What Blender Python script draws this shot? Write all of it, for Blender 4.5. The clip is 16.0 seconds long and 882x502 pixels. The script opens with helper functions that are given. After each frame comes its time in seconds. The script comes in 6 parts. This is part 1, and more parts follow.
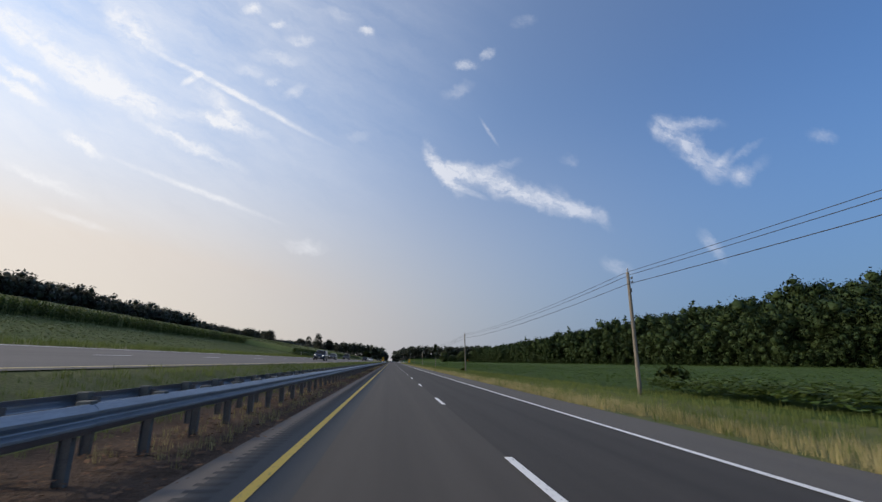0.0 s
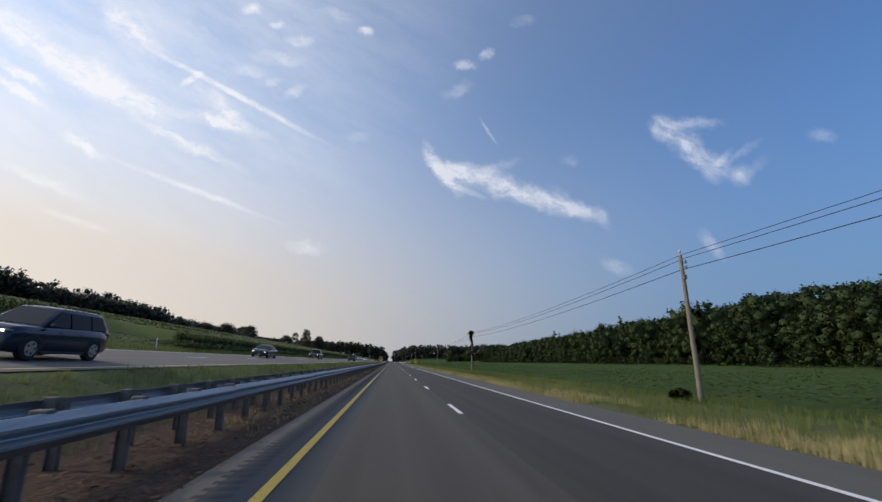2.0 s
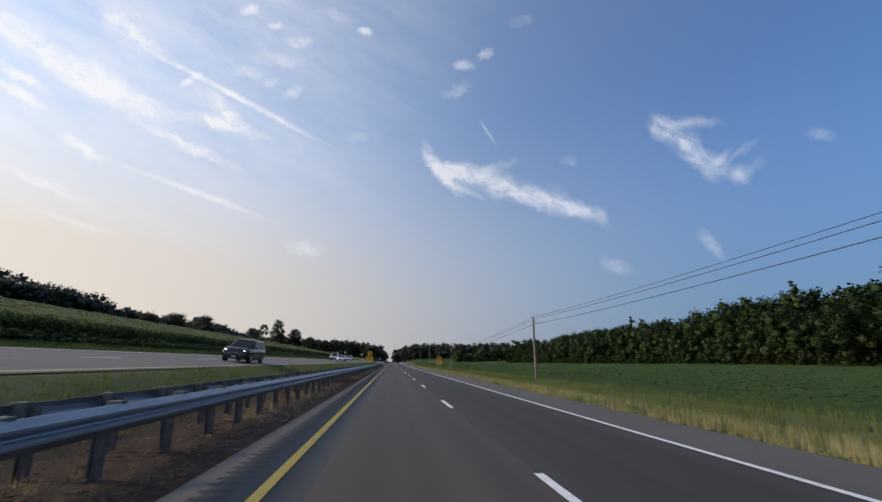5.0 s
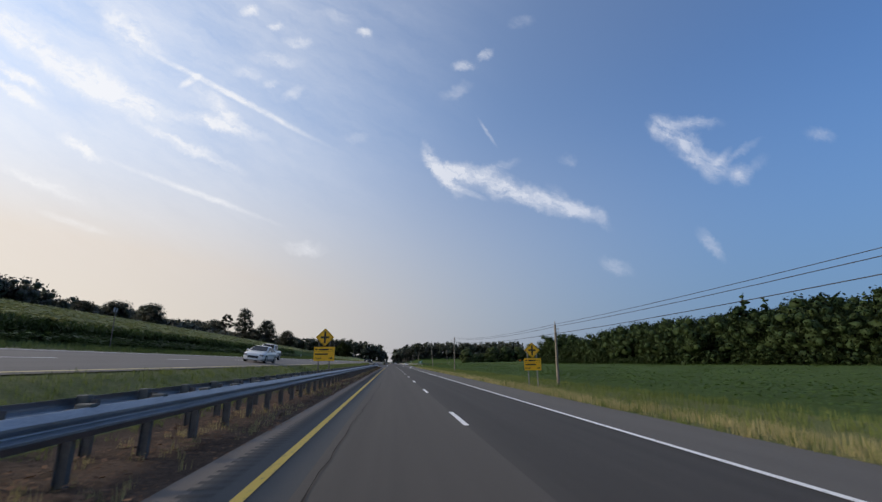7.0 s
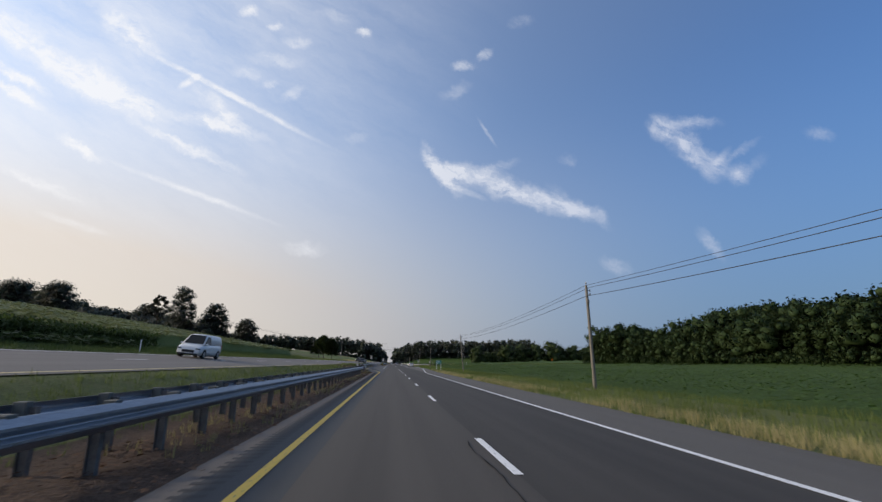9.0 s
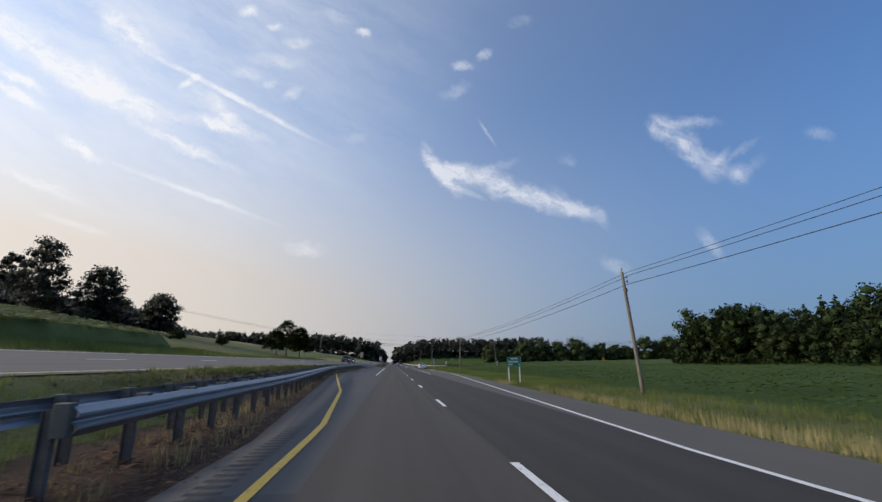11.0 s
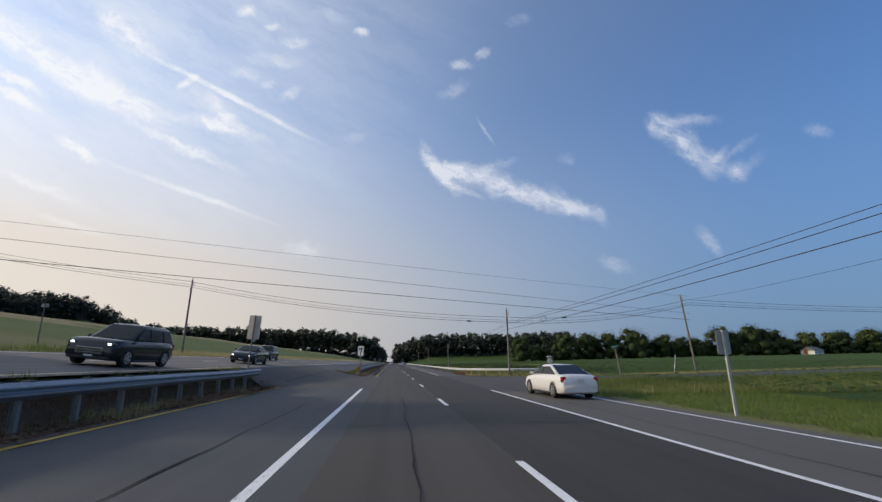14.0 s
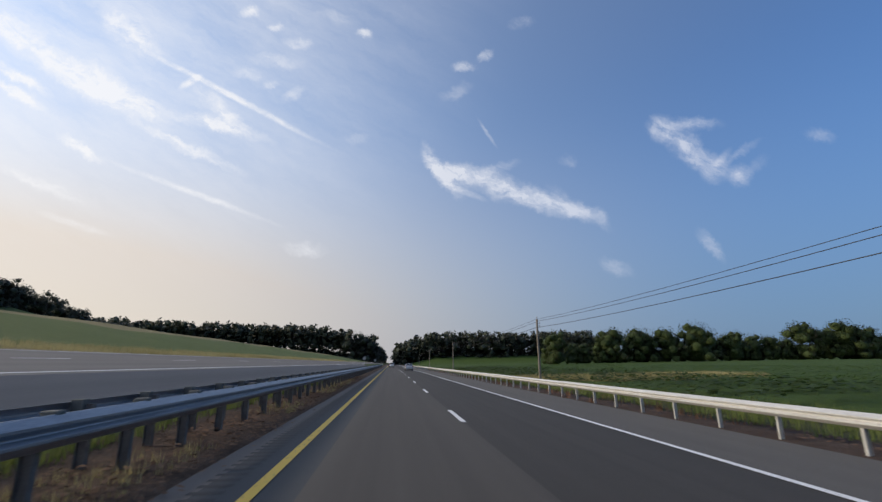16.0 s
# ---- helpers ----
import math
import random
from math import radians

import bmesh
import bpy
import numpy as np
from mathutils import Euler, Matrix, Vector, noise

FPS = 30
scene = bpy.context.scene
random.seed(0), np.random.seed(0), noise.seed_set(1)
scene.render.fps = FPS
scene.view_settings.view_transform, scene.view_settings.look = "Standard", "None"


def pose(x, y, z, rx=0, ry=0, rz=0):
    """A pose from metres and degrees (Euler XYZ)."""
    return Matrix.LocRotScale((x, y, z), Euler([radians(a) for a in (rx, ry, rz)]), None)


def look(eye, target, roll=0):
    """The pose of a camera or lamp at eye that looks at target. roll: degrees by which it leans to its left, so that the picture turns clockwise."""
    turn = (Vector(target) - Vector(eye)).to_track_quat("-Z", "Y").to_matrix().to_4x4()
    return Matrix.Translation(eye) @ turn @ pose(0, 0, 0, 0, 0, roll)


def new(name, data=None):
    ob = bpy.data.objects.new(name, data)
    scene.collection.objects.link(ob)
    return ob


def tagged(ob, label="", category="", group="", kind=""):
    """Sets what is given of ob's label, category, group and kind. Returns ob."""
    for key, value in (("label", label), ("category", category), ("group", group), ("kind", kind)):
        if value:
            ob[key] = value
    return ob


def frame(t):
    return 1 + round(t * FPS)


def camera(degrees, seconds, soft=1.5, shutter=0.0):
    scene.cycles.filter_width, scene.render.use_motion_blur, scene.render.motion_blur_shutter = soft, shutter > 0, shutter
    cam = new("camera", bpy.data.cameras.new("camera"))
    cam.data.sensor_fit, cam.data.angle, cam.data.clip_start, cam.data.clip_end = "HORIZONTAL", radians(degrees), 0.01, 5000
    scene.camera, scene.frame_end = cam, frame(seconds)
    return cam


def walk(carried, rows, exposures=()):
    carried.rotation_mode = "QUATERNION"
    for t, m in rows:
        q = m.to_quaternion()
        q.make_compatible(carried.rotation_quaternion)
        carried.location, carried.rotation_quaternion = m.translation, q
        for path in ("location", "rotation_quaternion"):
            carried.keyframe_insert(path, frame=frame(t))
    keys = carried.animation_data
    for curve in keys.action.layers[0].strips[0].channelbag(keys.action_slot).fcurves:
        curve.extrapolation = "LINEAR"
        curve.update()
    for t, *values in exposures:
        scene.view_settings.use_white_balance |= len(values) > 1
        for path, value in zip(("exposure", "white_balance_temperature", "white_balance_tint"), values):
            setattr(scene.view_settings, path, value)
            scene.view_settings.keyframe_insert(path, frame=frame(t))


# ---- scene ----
# camera: a dashboard camera driven along a straight dual carriageway
cam = camera(90.0, 16.0, soft=1.4, shutter=0.05)
EYE = 1.54
PITCH = 14.03
YAW = -6.25
# seconds, metres along the road, metres across, pitch and roll added
DRIVE = [
    (0.0, 0.0, 0.05, 0.0, 0.0), (0.5, 14.22, 0.02, -0.1, 0.1), (1.0, 31.98, -0.03, 0.0, 0.0), (1.5, 46.77, -0.09, 0.0, 0.1),
    (2.0, 63.89, -0.14, 0.0, 0.1), (2.5, 79.33, -0.19, 0.1, 0.2), (3.0, 95.37, -0.21, -0.1, 0.2), (3.5, 111.41, -0.2, 0.1, 0.2),
    (4.0, 128.09, -0.17, 0.0, 0.3), (5.25, 167.7, -0.06, 0.05, 0.35), (6.5, 207.23, 0.07, 0.1, 0.4), (7.0, 224.71, 0.1, 0.1, 0.4),
    (7.5, 239.45, 0.11, 0.1, 0.4), (8.0, 255.78, 0.14, 0.0, 0.3), (8.5, 273.38, 0.17, 0.1, 0.4), (9.0, 290.64, 0.2, 0.1, 0.5),
    (10.25, 330.6, 0.12, 0.1, 0.55), (11.5, 370.49, 0.05, 0.1, 0.6), (12.0, 387.04, 0.05, 0.1, 0.8), (12.5, 401.9, 0.05, 0.0, 1.0),
    (13.0, 418.7, 0.06, 0.1, 0.8), (13.5, 434.43, 0.03, 0.1, 1.0), (14.0, 451.44, 0, 0.0, 0.9), (14.5, 466.84, -0.01, 0.0, 0.8),
    (15.0, 483.85, -0.02, 0.1, 0.7), (15.5, 498.06, -0.01, 0.1, 0.6), (16.0, 516.44, 0.04, 0.2, 0.4),
]
walk(cam, [(t, pose(x, y, EYE, 90 + PITCH + dp, roll, YAW)) for t, y, x, dp, roll in DRIVE],
     exposures=[(0.0, 0.0), (16.0, 0.0)])

# ---- sun and sky ----
SUN_EL, SUN_AZ = radians(22.0), radians(-82.0)     # azimuth from straight ahead, negative to the left
SUN_DIR = Vector((math.sin(SUN_AZ) * math.cos(SUN_EL), math.cos(SUN_AZ) * math.cos(SUN_EL), math.sin(SUN_EL)))
sun_data = bpy.data.lights.new("sun", "SUN")
sun_data.energy, sun_data.angle, sun_data.color = 2.6, radians(3.5), (1.0, 0.83, 0.62)
sun = new("sun", sun_data)
sun.matrix_world = look(SUN_DIR * 100, (0, 0, 0))

world = bpy.data.worlds.new("sky")
scene.world = world
world.use_nodes = True
wt = world.node_tree
wt.nodes.clear()


def wnode(kind, **values):
    n = wt.nodes.new(kind)
    for key, value in values.items():
        n.inputs[key].default_value = value
    return n


def wlink(a, b):
    wt.links.new(a, b)


def wmath(op, a, b=None, c=None, clamp=False):
    n = wt.nodes.new("ShaderNodeMath")
    n.operation, n.use_clamp = op, clamp
    for i, v in enumerate((a, b, c)):
        if v is None:
            continue
        if isinstance(v, (int, float)):
            n.inputs[i].default_value = v
        else:
            wlink(v, n.inputs[i])
    return n.outputs[0]


def wdot(a, vec):
    n = wt.nodes.new("ShaderNodeVectorMath")
    n.operation = "DOT_PRODUCT"
    wlink(a, n.inputs[0])
    n.inputs[1].default_value = vec
    return n.outputs["Value"]


SKY_STRENGTH = 0.142
sky = wt.nodes.new("ShaderNodeTexSky")
sky.sky_type, sky.sun_disc = "NISHITA", False
sky.sun_elevation, sky.sun_rotation = SUN_EL, SUN_AZ
sky.altitude, sky.air_density, sky.dust_density, sky.ozone_density = 0, 1.2, 1.0, 4.0
ray = wt.nodes.new("ShaderNodeTexCoord").outputs["Generated"]
# cloud sheet: flat coordinates on a plane across the sky ahead
aim = pose(0, 0, 0, 90 + PITCH + 0.2, 0.0, YAW + 0.45).to_3x3()
ahead = wmath("MAXIMUM", wdot(ray, tuple(-aim.col[2])), 0.05)
flat_u = wmath("DIVIDE", wdot(ray, tuple(aim.col[0])), ahead)
flat_v = wmath("DIVIDE", wdot(ray, tuple(aim.col[1])), ahead)
flat = wt.nodes.new("ShaderNodeCombineXYZ")
wlink(flat_u, flat.inputs[0])
wlink(flat_v, flat.inputs[1])
# ragged edges
rag = wnode("ShaderNodeTexNoise", Scale=14.0, Detail=9.0, Roughness=0.7)
wlink(flat.outputs[0], rag.inputs["Vector"])
rag_off = wt.nodes.new("ShaderNodeVectorMath")
rag_off.operation = "MULTIPLY_ADD"
wlink(rag.outputs["Color"], rag_off.inputs[0])
rag_off.inputs[1].default_value = (0.055, 0.055, 0)
rag_off.inputs[2].default_value = (-0.0275, -0.0275, 0)
bent = wt.nodes.new("ShaderNodeVectorMath")
wlink(flat.outputs[0], bent.inputs[0])
wlink(rag_off.outputs[0], bent.inputs[1])
straight = wt.nodes.new("ShaderNodeVectorMath")
straight.operation = "MULTIPLY_ADD"
wlink(rag_off.outputs[0], straight.inputs[0])
straight.inputs[1].default_value = (0.22, 0.22, 0)
wlink(flat.outputs[0], straight.inputs[2])
# wisps: across, up, lean, half length, half width, density
BANNER = [
    (-0.01, 0.205, -62, 0.045, 0.0158, 0.8), (0.017, 0.163, -45, 0.055, 0.0147, 0.75), (0.067, 0.133, -22, 0.05, 0.0074, 0.4), (0.072, 0.178, -8, 0.075, 0.021, 0.6),
    (0.142, 0.189, 14, 0.05, 0.0105, 0.2), (0.147, 0.145, -25, 0.07, 0.0252, 0.75), (0.237, 0.111, -19, 0.11, 0.0221, 0.75), (0.327, 0.085, -14, 0.06, 0.0189, 0.6),
    (0.377, 0.071, -55, 0.035, 0.0126, 0.22), (0.292, 0.118, -30, 0.05, 0.0147, 0.25),
    (0.045, 0.163, -22, 0.05, 0.022, 0.45), (0.02, 0.185, -30, 0.04, 0.018, 0.35),
]
HOOK = [
    (0.51, 0.276, 5, 0.032, 0.0291, 0.75), (0.581, 0.286, -4, 0.07, 0.0157, 0.5), (0.544, 0.252, -50, 0.04, 0.0269, 0.45), (0.582, 0.226, -62, 0.045, 0.028, 0.7),
    (0.628, 0.19, -30, 0.045, 0.028, 0.65), (0.69, 0.168, -45, 0.03, 0.0246, 0.65), (0.686, 0.222, 24, 0.06, 0.0101, 0.28), (0.648, 0.205, 50, 0.035, 0.009, 0.3),
    (0.726, 0.19, 35, 0.04, 0.0134, 0.15),
]
STREAKS = [
    (-.547, .133, -21, .2, .007, .42), (-.802, .235, -27, .06, .013, .75), (-.458, .351, -28, .24, .007, .55), (-.553, .385, 28, .028, .008, .7),
    (-.758, .375, -26, .2, .034, .75), (-.49, .325, -42, .09, .018, .35), (-.515, .295, -14, .09, .016, .4), (-.942, .355, -29, .075, .013, .7),
    (-.936, .392, -29, .08, .013, .7), (-.95, .493, -30, .08, .02, .4), (-.69, .495, -38, .1, .034, .5), (-.45, .276, -15, .09, .014, .3),
    (-.56, .235, -25, .15, .012, .48), (-.885, .155, -22, .12, .012, .35), (-.815, .065, -18, .09, .009, .3),
]
FLECKS = [
    (.875, .26, -10, .035, .016, .3), (.627, .01, -50, .045, .014, .4), (.41, -.04, -20, .045, .018, .3), (.3, .203, -5, .025, .012, .2),
    (.11, .443, 30, .022, .012, .5), (.065, .414, 0, .025, .012, .5), (.046, .36, 15, .04, .012, .2), (.196, .52, 15, .03, .012, .25),
    (-.158, .49, -10, .02, .01, .5), (.116, .267, -58, .04, .004, .3), (-.3, .008, -12, .055, .014, .45), (-.31, .473, -10, .035, .012, .4),
    (-.36, .43, -10, .06, .014, .3), (-.42, .4, -10, .05, .016, .25),
]
FLECKS_HIGH = [
    (-.324, .353, 30, .03, .012, .25), (-.46, .305, -15, .03, .01, .4), (-.22, .53, -20, .05, .014, .2), (-.42, .543, 20, .022, .012, .4),
    (-.362, .505, 10, .02, .01, .4), (-.375, .378, 20, .02, .01, .4), (-.93, .5, -30, .1, .03, .3), (-.18, .255, 5, .03, .01, .2),
]
density = None
for across, up, lean, half, wide, dens in BANNER + HOOK + STREAKS + FLECKS + FLECKS_HIGH:
    m = wt.nodes.new("ShaderNodeMapping")
    m.vector_type = "TEXTURE"
    m.inputs["Location"].default_value = (across, up, 0)
    m.inputs["Rotation"].default_value = (0, 0, radians(lean))
    m.inputs["Scale"].default_value = (half * 1.25, wide * 1.45, 1)
    wlink(straight.outputs[0] if wide < 0.01 else bent.outputs[0], m.inputs["Vector"])
    far_off = wt.nodes.new("ShaderNodeVectorMath")
    far_off.operation = "LENGTH"
    wlink(m.outputs[0], far_off.inputs[0])
    inside = wnode("ShaderNodeMapRange", **{"From Min": 0.15, "From Max": 1.0, "To Min": dens, "To Max": 0.0})
    inside.interpolation_type = "SMOOTHSTEP"
    wlink(far_off.outputs["Value"], inside.inputs["Value"])
    density = inside.outputs[0] if density is None else wmath("ADD", density, inside.outputs[0])
# broken texture inside the wisps
fleece = wnode("ShaderNodeTexNoise", Scale=30.0, Detail=9.0, Roughness=0.72)
fleece_map = wt.nodes.new("ShaderNodeMapping")
fleece_map.vector_type = "TEXTURE"
fleece_map.inputs["Rotation"].default_value = (0, 0, radians(-24))
fleece_map.inputs["Scale"].default_value = (2.0, 0.85, 1)
wlink(bent.outputs[0], fleece_map.inputs["Vector"])
wlink(fleece_map.outputs[0], fleece.inputs["Vector"])
fleece_range = wnode("ShaderNodeMapRange", **{"From Min": 0.36, "From Max": 0.62, "To Min": 0.25, "To Max": 1.25})
wlink(fleece.outputs["Fac"], fleece_range.inputs["Value"])
density = wmath("MULTIPLY", density, fleece_range.outputs[0])
# thin high veil, thicker towards the sun
veil = wnode("ShaderNodeTexNoise", Scale=3.4, Detail=9.0, Roughness=0.68)
veil_map = wt.nodes.new("ShaderNodeMapping")
veil_map.vector_type = "TEXTURE"
veil_map.inputs["Rotation"].default_value = (0, 0, radians(-29))
veil_map.inputs["Scale"].default_value = (1.25, 0.30, 1)
wlink(bent.outputs[0], veil_map.inputs["Vector"])
wlink(veil_map.outputs[0], veil.inputs["Vector"])
veil_range = wnode("ShaderNodeMapRange", **{"From Min": 0.36, "From Max": 0.70, "To Min": 0.2, "To Max": 0.58})
wlink(veil.outputs["Fac"], veil_range.inputs["Value"])
sunward = wnode("ShaderNodeMapRange", **{"From Min": -0.6, "From Max": 0.9, "To Min": 0.0, "To Max": 1.0})
sunward.interpolation_type = "SMOOTHSTEP"
wlink(wdot(ray, tuple(SUN_DIR)), sunward.inputs["Value"])
sunward_veil = wnode("ShaderNodeMapRange", **{"From Min": 0.05, "From Max": 0.8, "To Min": 0.0, "To Max": 1.0})
sunward_veil.interpolation_type = "SMOOTHSTEP"
wlink(wdot(ray, tuple(SUN_DIR)), sunward_veil.inputs["Value"])
height = wt.nodes.new("ShaderNodeSeparateXYZ")
wlink(ray, height.inputs[0])
veil_up = wnode("ShaderNodeMapRange", **{"From Min": 0.14, "From Max": 0.46, "To Min": 0.12, "To Max": 1.0})
veil_up.interpolation_type = "SMOOTHSTEP"
wlink(height.outputs[2], veil_up.inputs["Value"])
density = wmath("ADD", density, wmath("MULTIPLY", wmath("MULTIPLY", veil_range.outputs[0], veil_up.outputs[0]), sunward_veil.outputs[0]))
above = wnode("ShaderNodeMapRange", **{"From Min": 0.02, "From Max": 0.16, "To Min": 0.0, "To Max": 1.0})
wlink(height.outputs[2], above.inputs["Value"])
density = wmath("MULTIPLY", density, above.outputs[0])
density = wmath("MINIMUM", density, 0.85)
# pale haze low down
haze = wnode("ShaderNodeMapRange", **{"From Min": 0.0, "From Max": 0.55, "To Min": 0.85, "To Max": 0.16})
haze.interpolation_type = "SMOOTHSTEP"
wlink(height.outputs[2], haze.inputs["Value"])
mix_haze = wt.nodes.new("ShaderNodeMix")
mix_haze.data_type = "RGBA"
glow = wnode("ShaderNodeMapRange", **{"From Min": 0.05, "From Max": 0.65, "To Min": 0.42, "To Max": 0.0})
glow.interpolation_type = "SMOOTHSTEP"
wlink(height.outputs[2], glow.inputs["Value"])
warm = wmath("MULTIPLY", glow.outputs[0], wmath("POWER", sunward.outputs[0], 2.0))
wlink(wmath("MINIMUM", wmath("ADD", haze.outputs[0], warm), 0.92), mix_haze.inputs["Factor"])
deep = wt.nodes.new("ShaderNodeMix")
deep.data_type, deep.blend_type = "RGBA", "MULTIPLY"
deep.inputs["Factor"].default_value = 1.0
wlink(sky.outputs[0], deep.inputs["A"])
deep_tint = wt.nodes.new("ShaderNodeMix")
deep_tint.data_type = "RGBA"
deep_tint.inputs["A"].default_value = (0.56, 0.78, 1.06, 1)
deep_tint.inputs["B"].default_value = (1.50, 1.58, 1.62, 1)
wlink(sunward.outputs[0], deep_tint.inputs["Factor"])
wlink(deep_tint.outputs["Result"], deep.inputs["B"])
wlink(deep.outputs["Result"], mix_haze.inputs["A"])
haze_tint = wt.nodes.new("ShaderNodeMix")
haze_tint.data_type = "RGBA"
haze_tint.inputs["A"].default_value = (1.05, 1.7, 2.9, 1)
haze_tint.inputs["B"].default_value = (5.75, 4.9, 4.05, 1)
wlink(sunward.outputs[0], haze_tint.inputs["Factor"])
wlink(haze_tint.outputs["Result"], mix_haze.inputs["B"])
mix_cloud = wt.nodes.new("ShaderNodeMix")
mix_cloud.data_type = "RGBA"
wlink(density, mix_cloud.inputs["Factor"])
wlink(mix_haze.outputs["Result"], mix_cloud.inputs["A"])
cloud_tint = wt.nodes.new("ShaderNodeMix")
cloud_tint.data_type = "RGBA"
cloud_tint.inputs["A"].default_value = (4.0, 4.4, 5.4, 1)
cloud_tint.inputs["B"].default_value = (6.9, 6.85, 6.9, 1)
wlink(sunward.outputs[0], cloud_tint.inputs["Factor"])
wlink(cloud_tint.outputs["Result"], mix_cloud.inputs["B"])
back = wnode("ShaderNodeBackground", Strength=SKY_STRENGTH)
wlink(mix_cloud.outputs["Result"], back.inputs["Color"])
wout = wt.nodes.new("ShaderNodeOutputWorld")
wlink(back.outputs[0], wout.inputs[0])


# ---- materials ----
class Mat:
    """A node material under construction."""

    def __init__(self, name, rough=0.8, metal=0.0, spec=0.5):
        self.m = bpy.data.materials.new(name)
        self.m.use_nodes = True
        self.t = self.m.node_tree
        self.b = self.t.nodes["Principled BSDF"]
        self.b.inputs["Roughness"].default_value = rough
        self.b.inputs["Metallic"].default_value = metal
        self.b.inputs["Specular IOR Level"].default_value = spec
        self.co = self.t.nodes.new("ShaderNodeNewGeometry").outputs["Position"]

    def link(self, a, b):
        self.t.links.new(a, b)

    def noise(self, scale, detail=4.0, rough=0.6, stretch=(1, 1, 1)):
        mp = self.t.nodes.new("ShaderNodeMapping")
        mp.inputs["Scale"].default_value = stretch
        self.link(self.co, mp.inputs["Vector"])
        n = self.t.nodes.new("ShaderNodeTexNoise")
        n.inputs["Scale"].default_value, n.inputs["Detail"].default_value, n.inputs["Roughness"].default_value = scale, detail, rough
        self.link(mp.outputs[0], n.inputs["Vector"])
        return n.outputs["Fac"]

    def ramp(self, value, stops):
        r = self.t.nodes.new("ShaderNodeValToRGB")
        while len(r.color_ramp.elements) < len(stops):
            r.color_ramp.elements.new(0.5)
        for e, (at, colour) in zip(r.color_ramp.elements, stops):
            e.position, e.color = at, (*colour, 1)
        self.link(value, r.inputs[0])
        return r.outputs[0]

    def mix(self, fac, a, b, mode="MIX"):
        n = self.t.nodes.new("ShaderNodeMix")
        n.data_type, n.blend_type = "RGBA", mode
        for sock, v in (("Factor", fac), ("A", a), ("B", b)):
            if isinstance(v, (int, float)):
                n.inputs[sock].default_value = v
            elif isinstance(v, tuple):
                n.inputs[sock].default_value = (*v, 1)
            else:
                self.link(v, n.inputs[sock])
        return n.outputs["Result"]

    def base(self, v):
        if isinstance(v, tuple):
            self.b.inputs["Base Color"].default_value = (*v, 1)
        else:
            self.link(v, self.b.inputs["Base Color"])
        return self

    def bump(self, value, strength=0.3, dist=0.02):
        n = self.t.nodes.new("ShaderNodeBump")
        n.inputs["Strength"].default_value, n.inputs["Distance"].default_value = strength, dist
        self.link(value, n.inputs["Height"])
        self.link(n.outputs[0], self.b.inputs["Normal"])
        return self


def tone(c, k):
    return tuple(min(1, v * k) for v in c)


def mat_mottled(name, c, rough=0.8, scale=6.0, low=0.75, high=1.2, metal=0.0, bump=0.15, stretch=(1, 1, 1), spec=0.5):
    m = Mat(name, rough, metal, spec)
    coarse, fine = m.noise(scale, stretch=stretch), m.noise(scale * 9, 3, stretch=stretch)
    col = m.ramp(coarse, [(0.3, tone(c, low)), (0.7, tone(c, high))])
    m.base(m.mix(0.35, col, m.ramp(fine, [(0.3, tone(c, low * 0.85)), (0.7, tone(c, high * 1.1))])))
    if bump:
        m.bump(fine, bump, 0.01)
    return m.m


def mat_asphalt(name, c, streak=0.25):
    m = Mat(name, 0.82, 0, 0.35)
    long_streak = m.noise(1.6, 3, 0.5, (1, 0.012, 1))
    patch = m.noise(0.35, 4, 0.6, (1, 0.35, 1))
    grain = m.noise(70, 2, 0.7)
    col = m.ramp(patch, [(0.3, tone(c, 0.86)), (0.7, tone(c, 1.12))])
    col = m.mix(streak * 2, col, m.ramp(long_streak, [(0.32, tone(c, 0.72)), (0.68, tone(c, 1.4))]))
    col = m.mix(0.3, col, m.ramp(grain, [(0.3, tone(c, 0.5)), (0.72, tone(c, 1.7))]))
    m.base(col)
    return m.bump(grain, 0.35, 0.006).m


def mat_leaf(name, dark, light, through_light=0.25, rough=0.62, haze_sheen=0.0):
    """Leaves, each tinted a little differently."""
    m = Mat(name, rough, 0, 0.08 if rough > 0.85 else 0.2)
    # pale bluish sheen stands in for haze over distant leaves
    m.b.inputs["Sheen Weight"].default_value = haze_sheen
    m.b.inputs["Sheen Roughness"].default_value = 0.6
    m.b.inputs["Sheen Tint"].default_value = (0.9, 0.95, 1.0, 1)
    rnd = m.t.nodes.new("ShaderNodeNewGeometry").outputs["Random Per Island"]
    clump = m.noise(0.12, 3)
    a = m.ramp(rnd, [(0.0, dark), (0.6, tuple((p + q) / 2 for p, q in zip(dark, light))), (1.0, light)])
    col = m.mix(0.5, a, m.ramp(clump, [(0.35, tone(dark, 0.85)), (0.65, light)]))
    m.base(col)
    tr = m.t.nodes.new("ShaderNodeBsdfTranslucent")
    m.link(col, tr.inputs["Color"])
    mx = m.t.nodes.new("ShaderNodeMixShader")
    mx.inputs[0].default_value = through_light
    out = m.t.nodes["Material Output"]
    m.link(m.b.outputs[0], mx.inputs[1])
    m.link(tr.outputs[0], mx.inputs[2])
    m.link(mx.outputs[0], out.inputs["Surface"])
    return m.m


def mat_paint(name, c, rough=0.22, coat=0.5, metal=0.0):
    m = Mat(name, rough, metal, 0.3)
    m.base(m.mix(0.3, c, m.ramp(m.noise(4), [(0.3, tone(c, 0.8)), (0.7, tone(c, 1.08))])))
    m.b.inputs["Coat Weight"].default_value = coat
    m.b.inputs["Coat Roughness"].default_value = 0.08
    return m.m


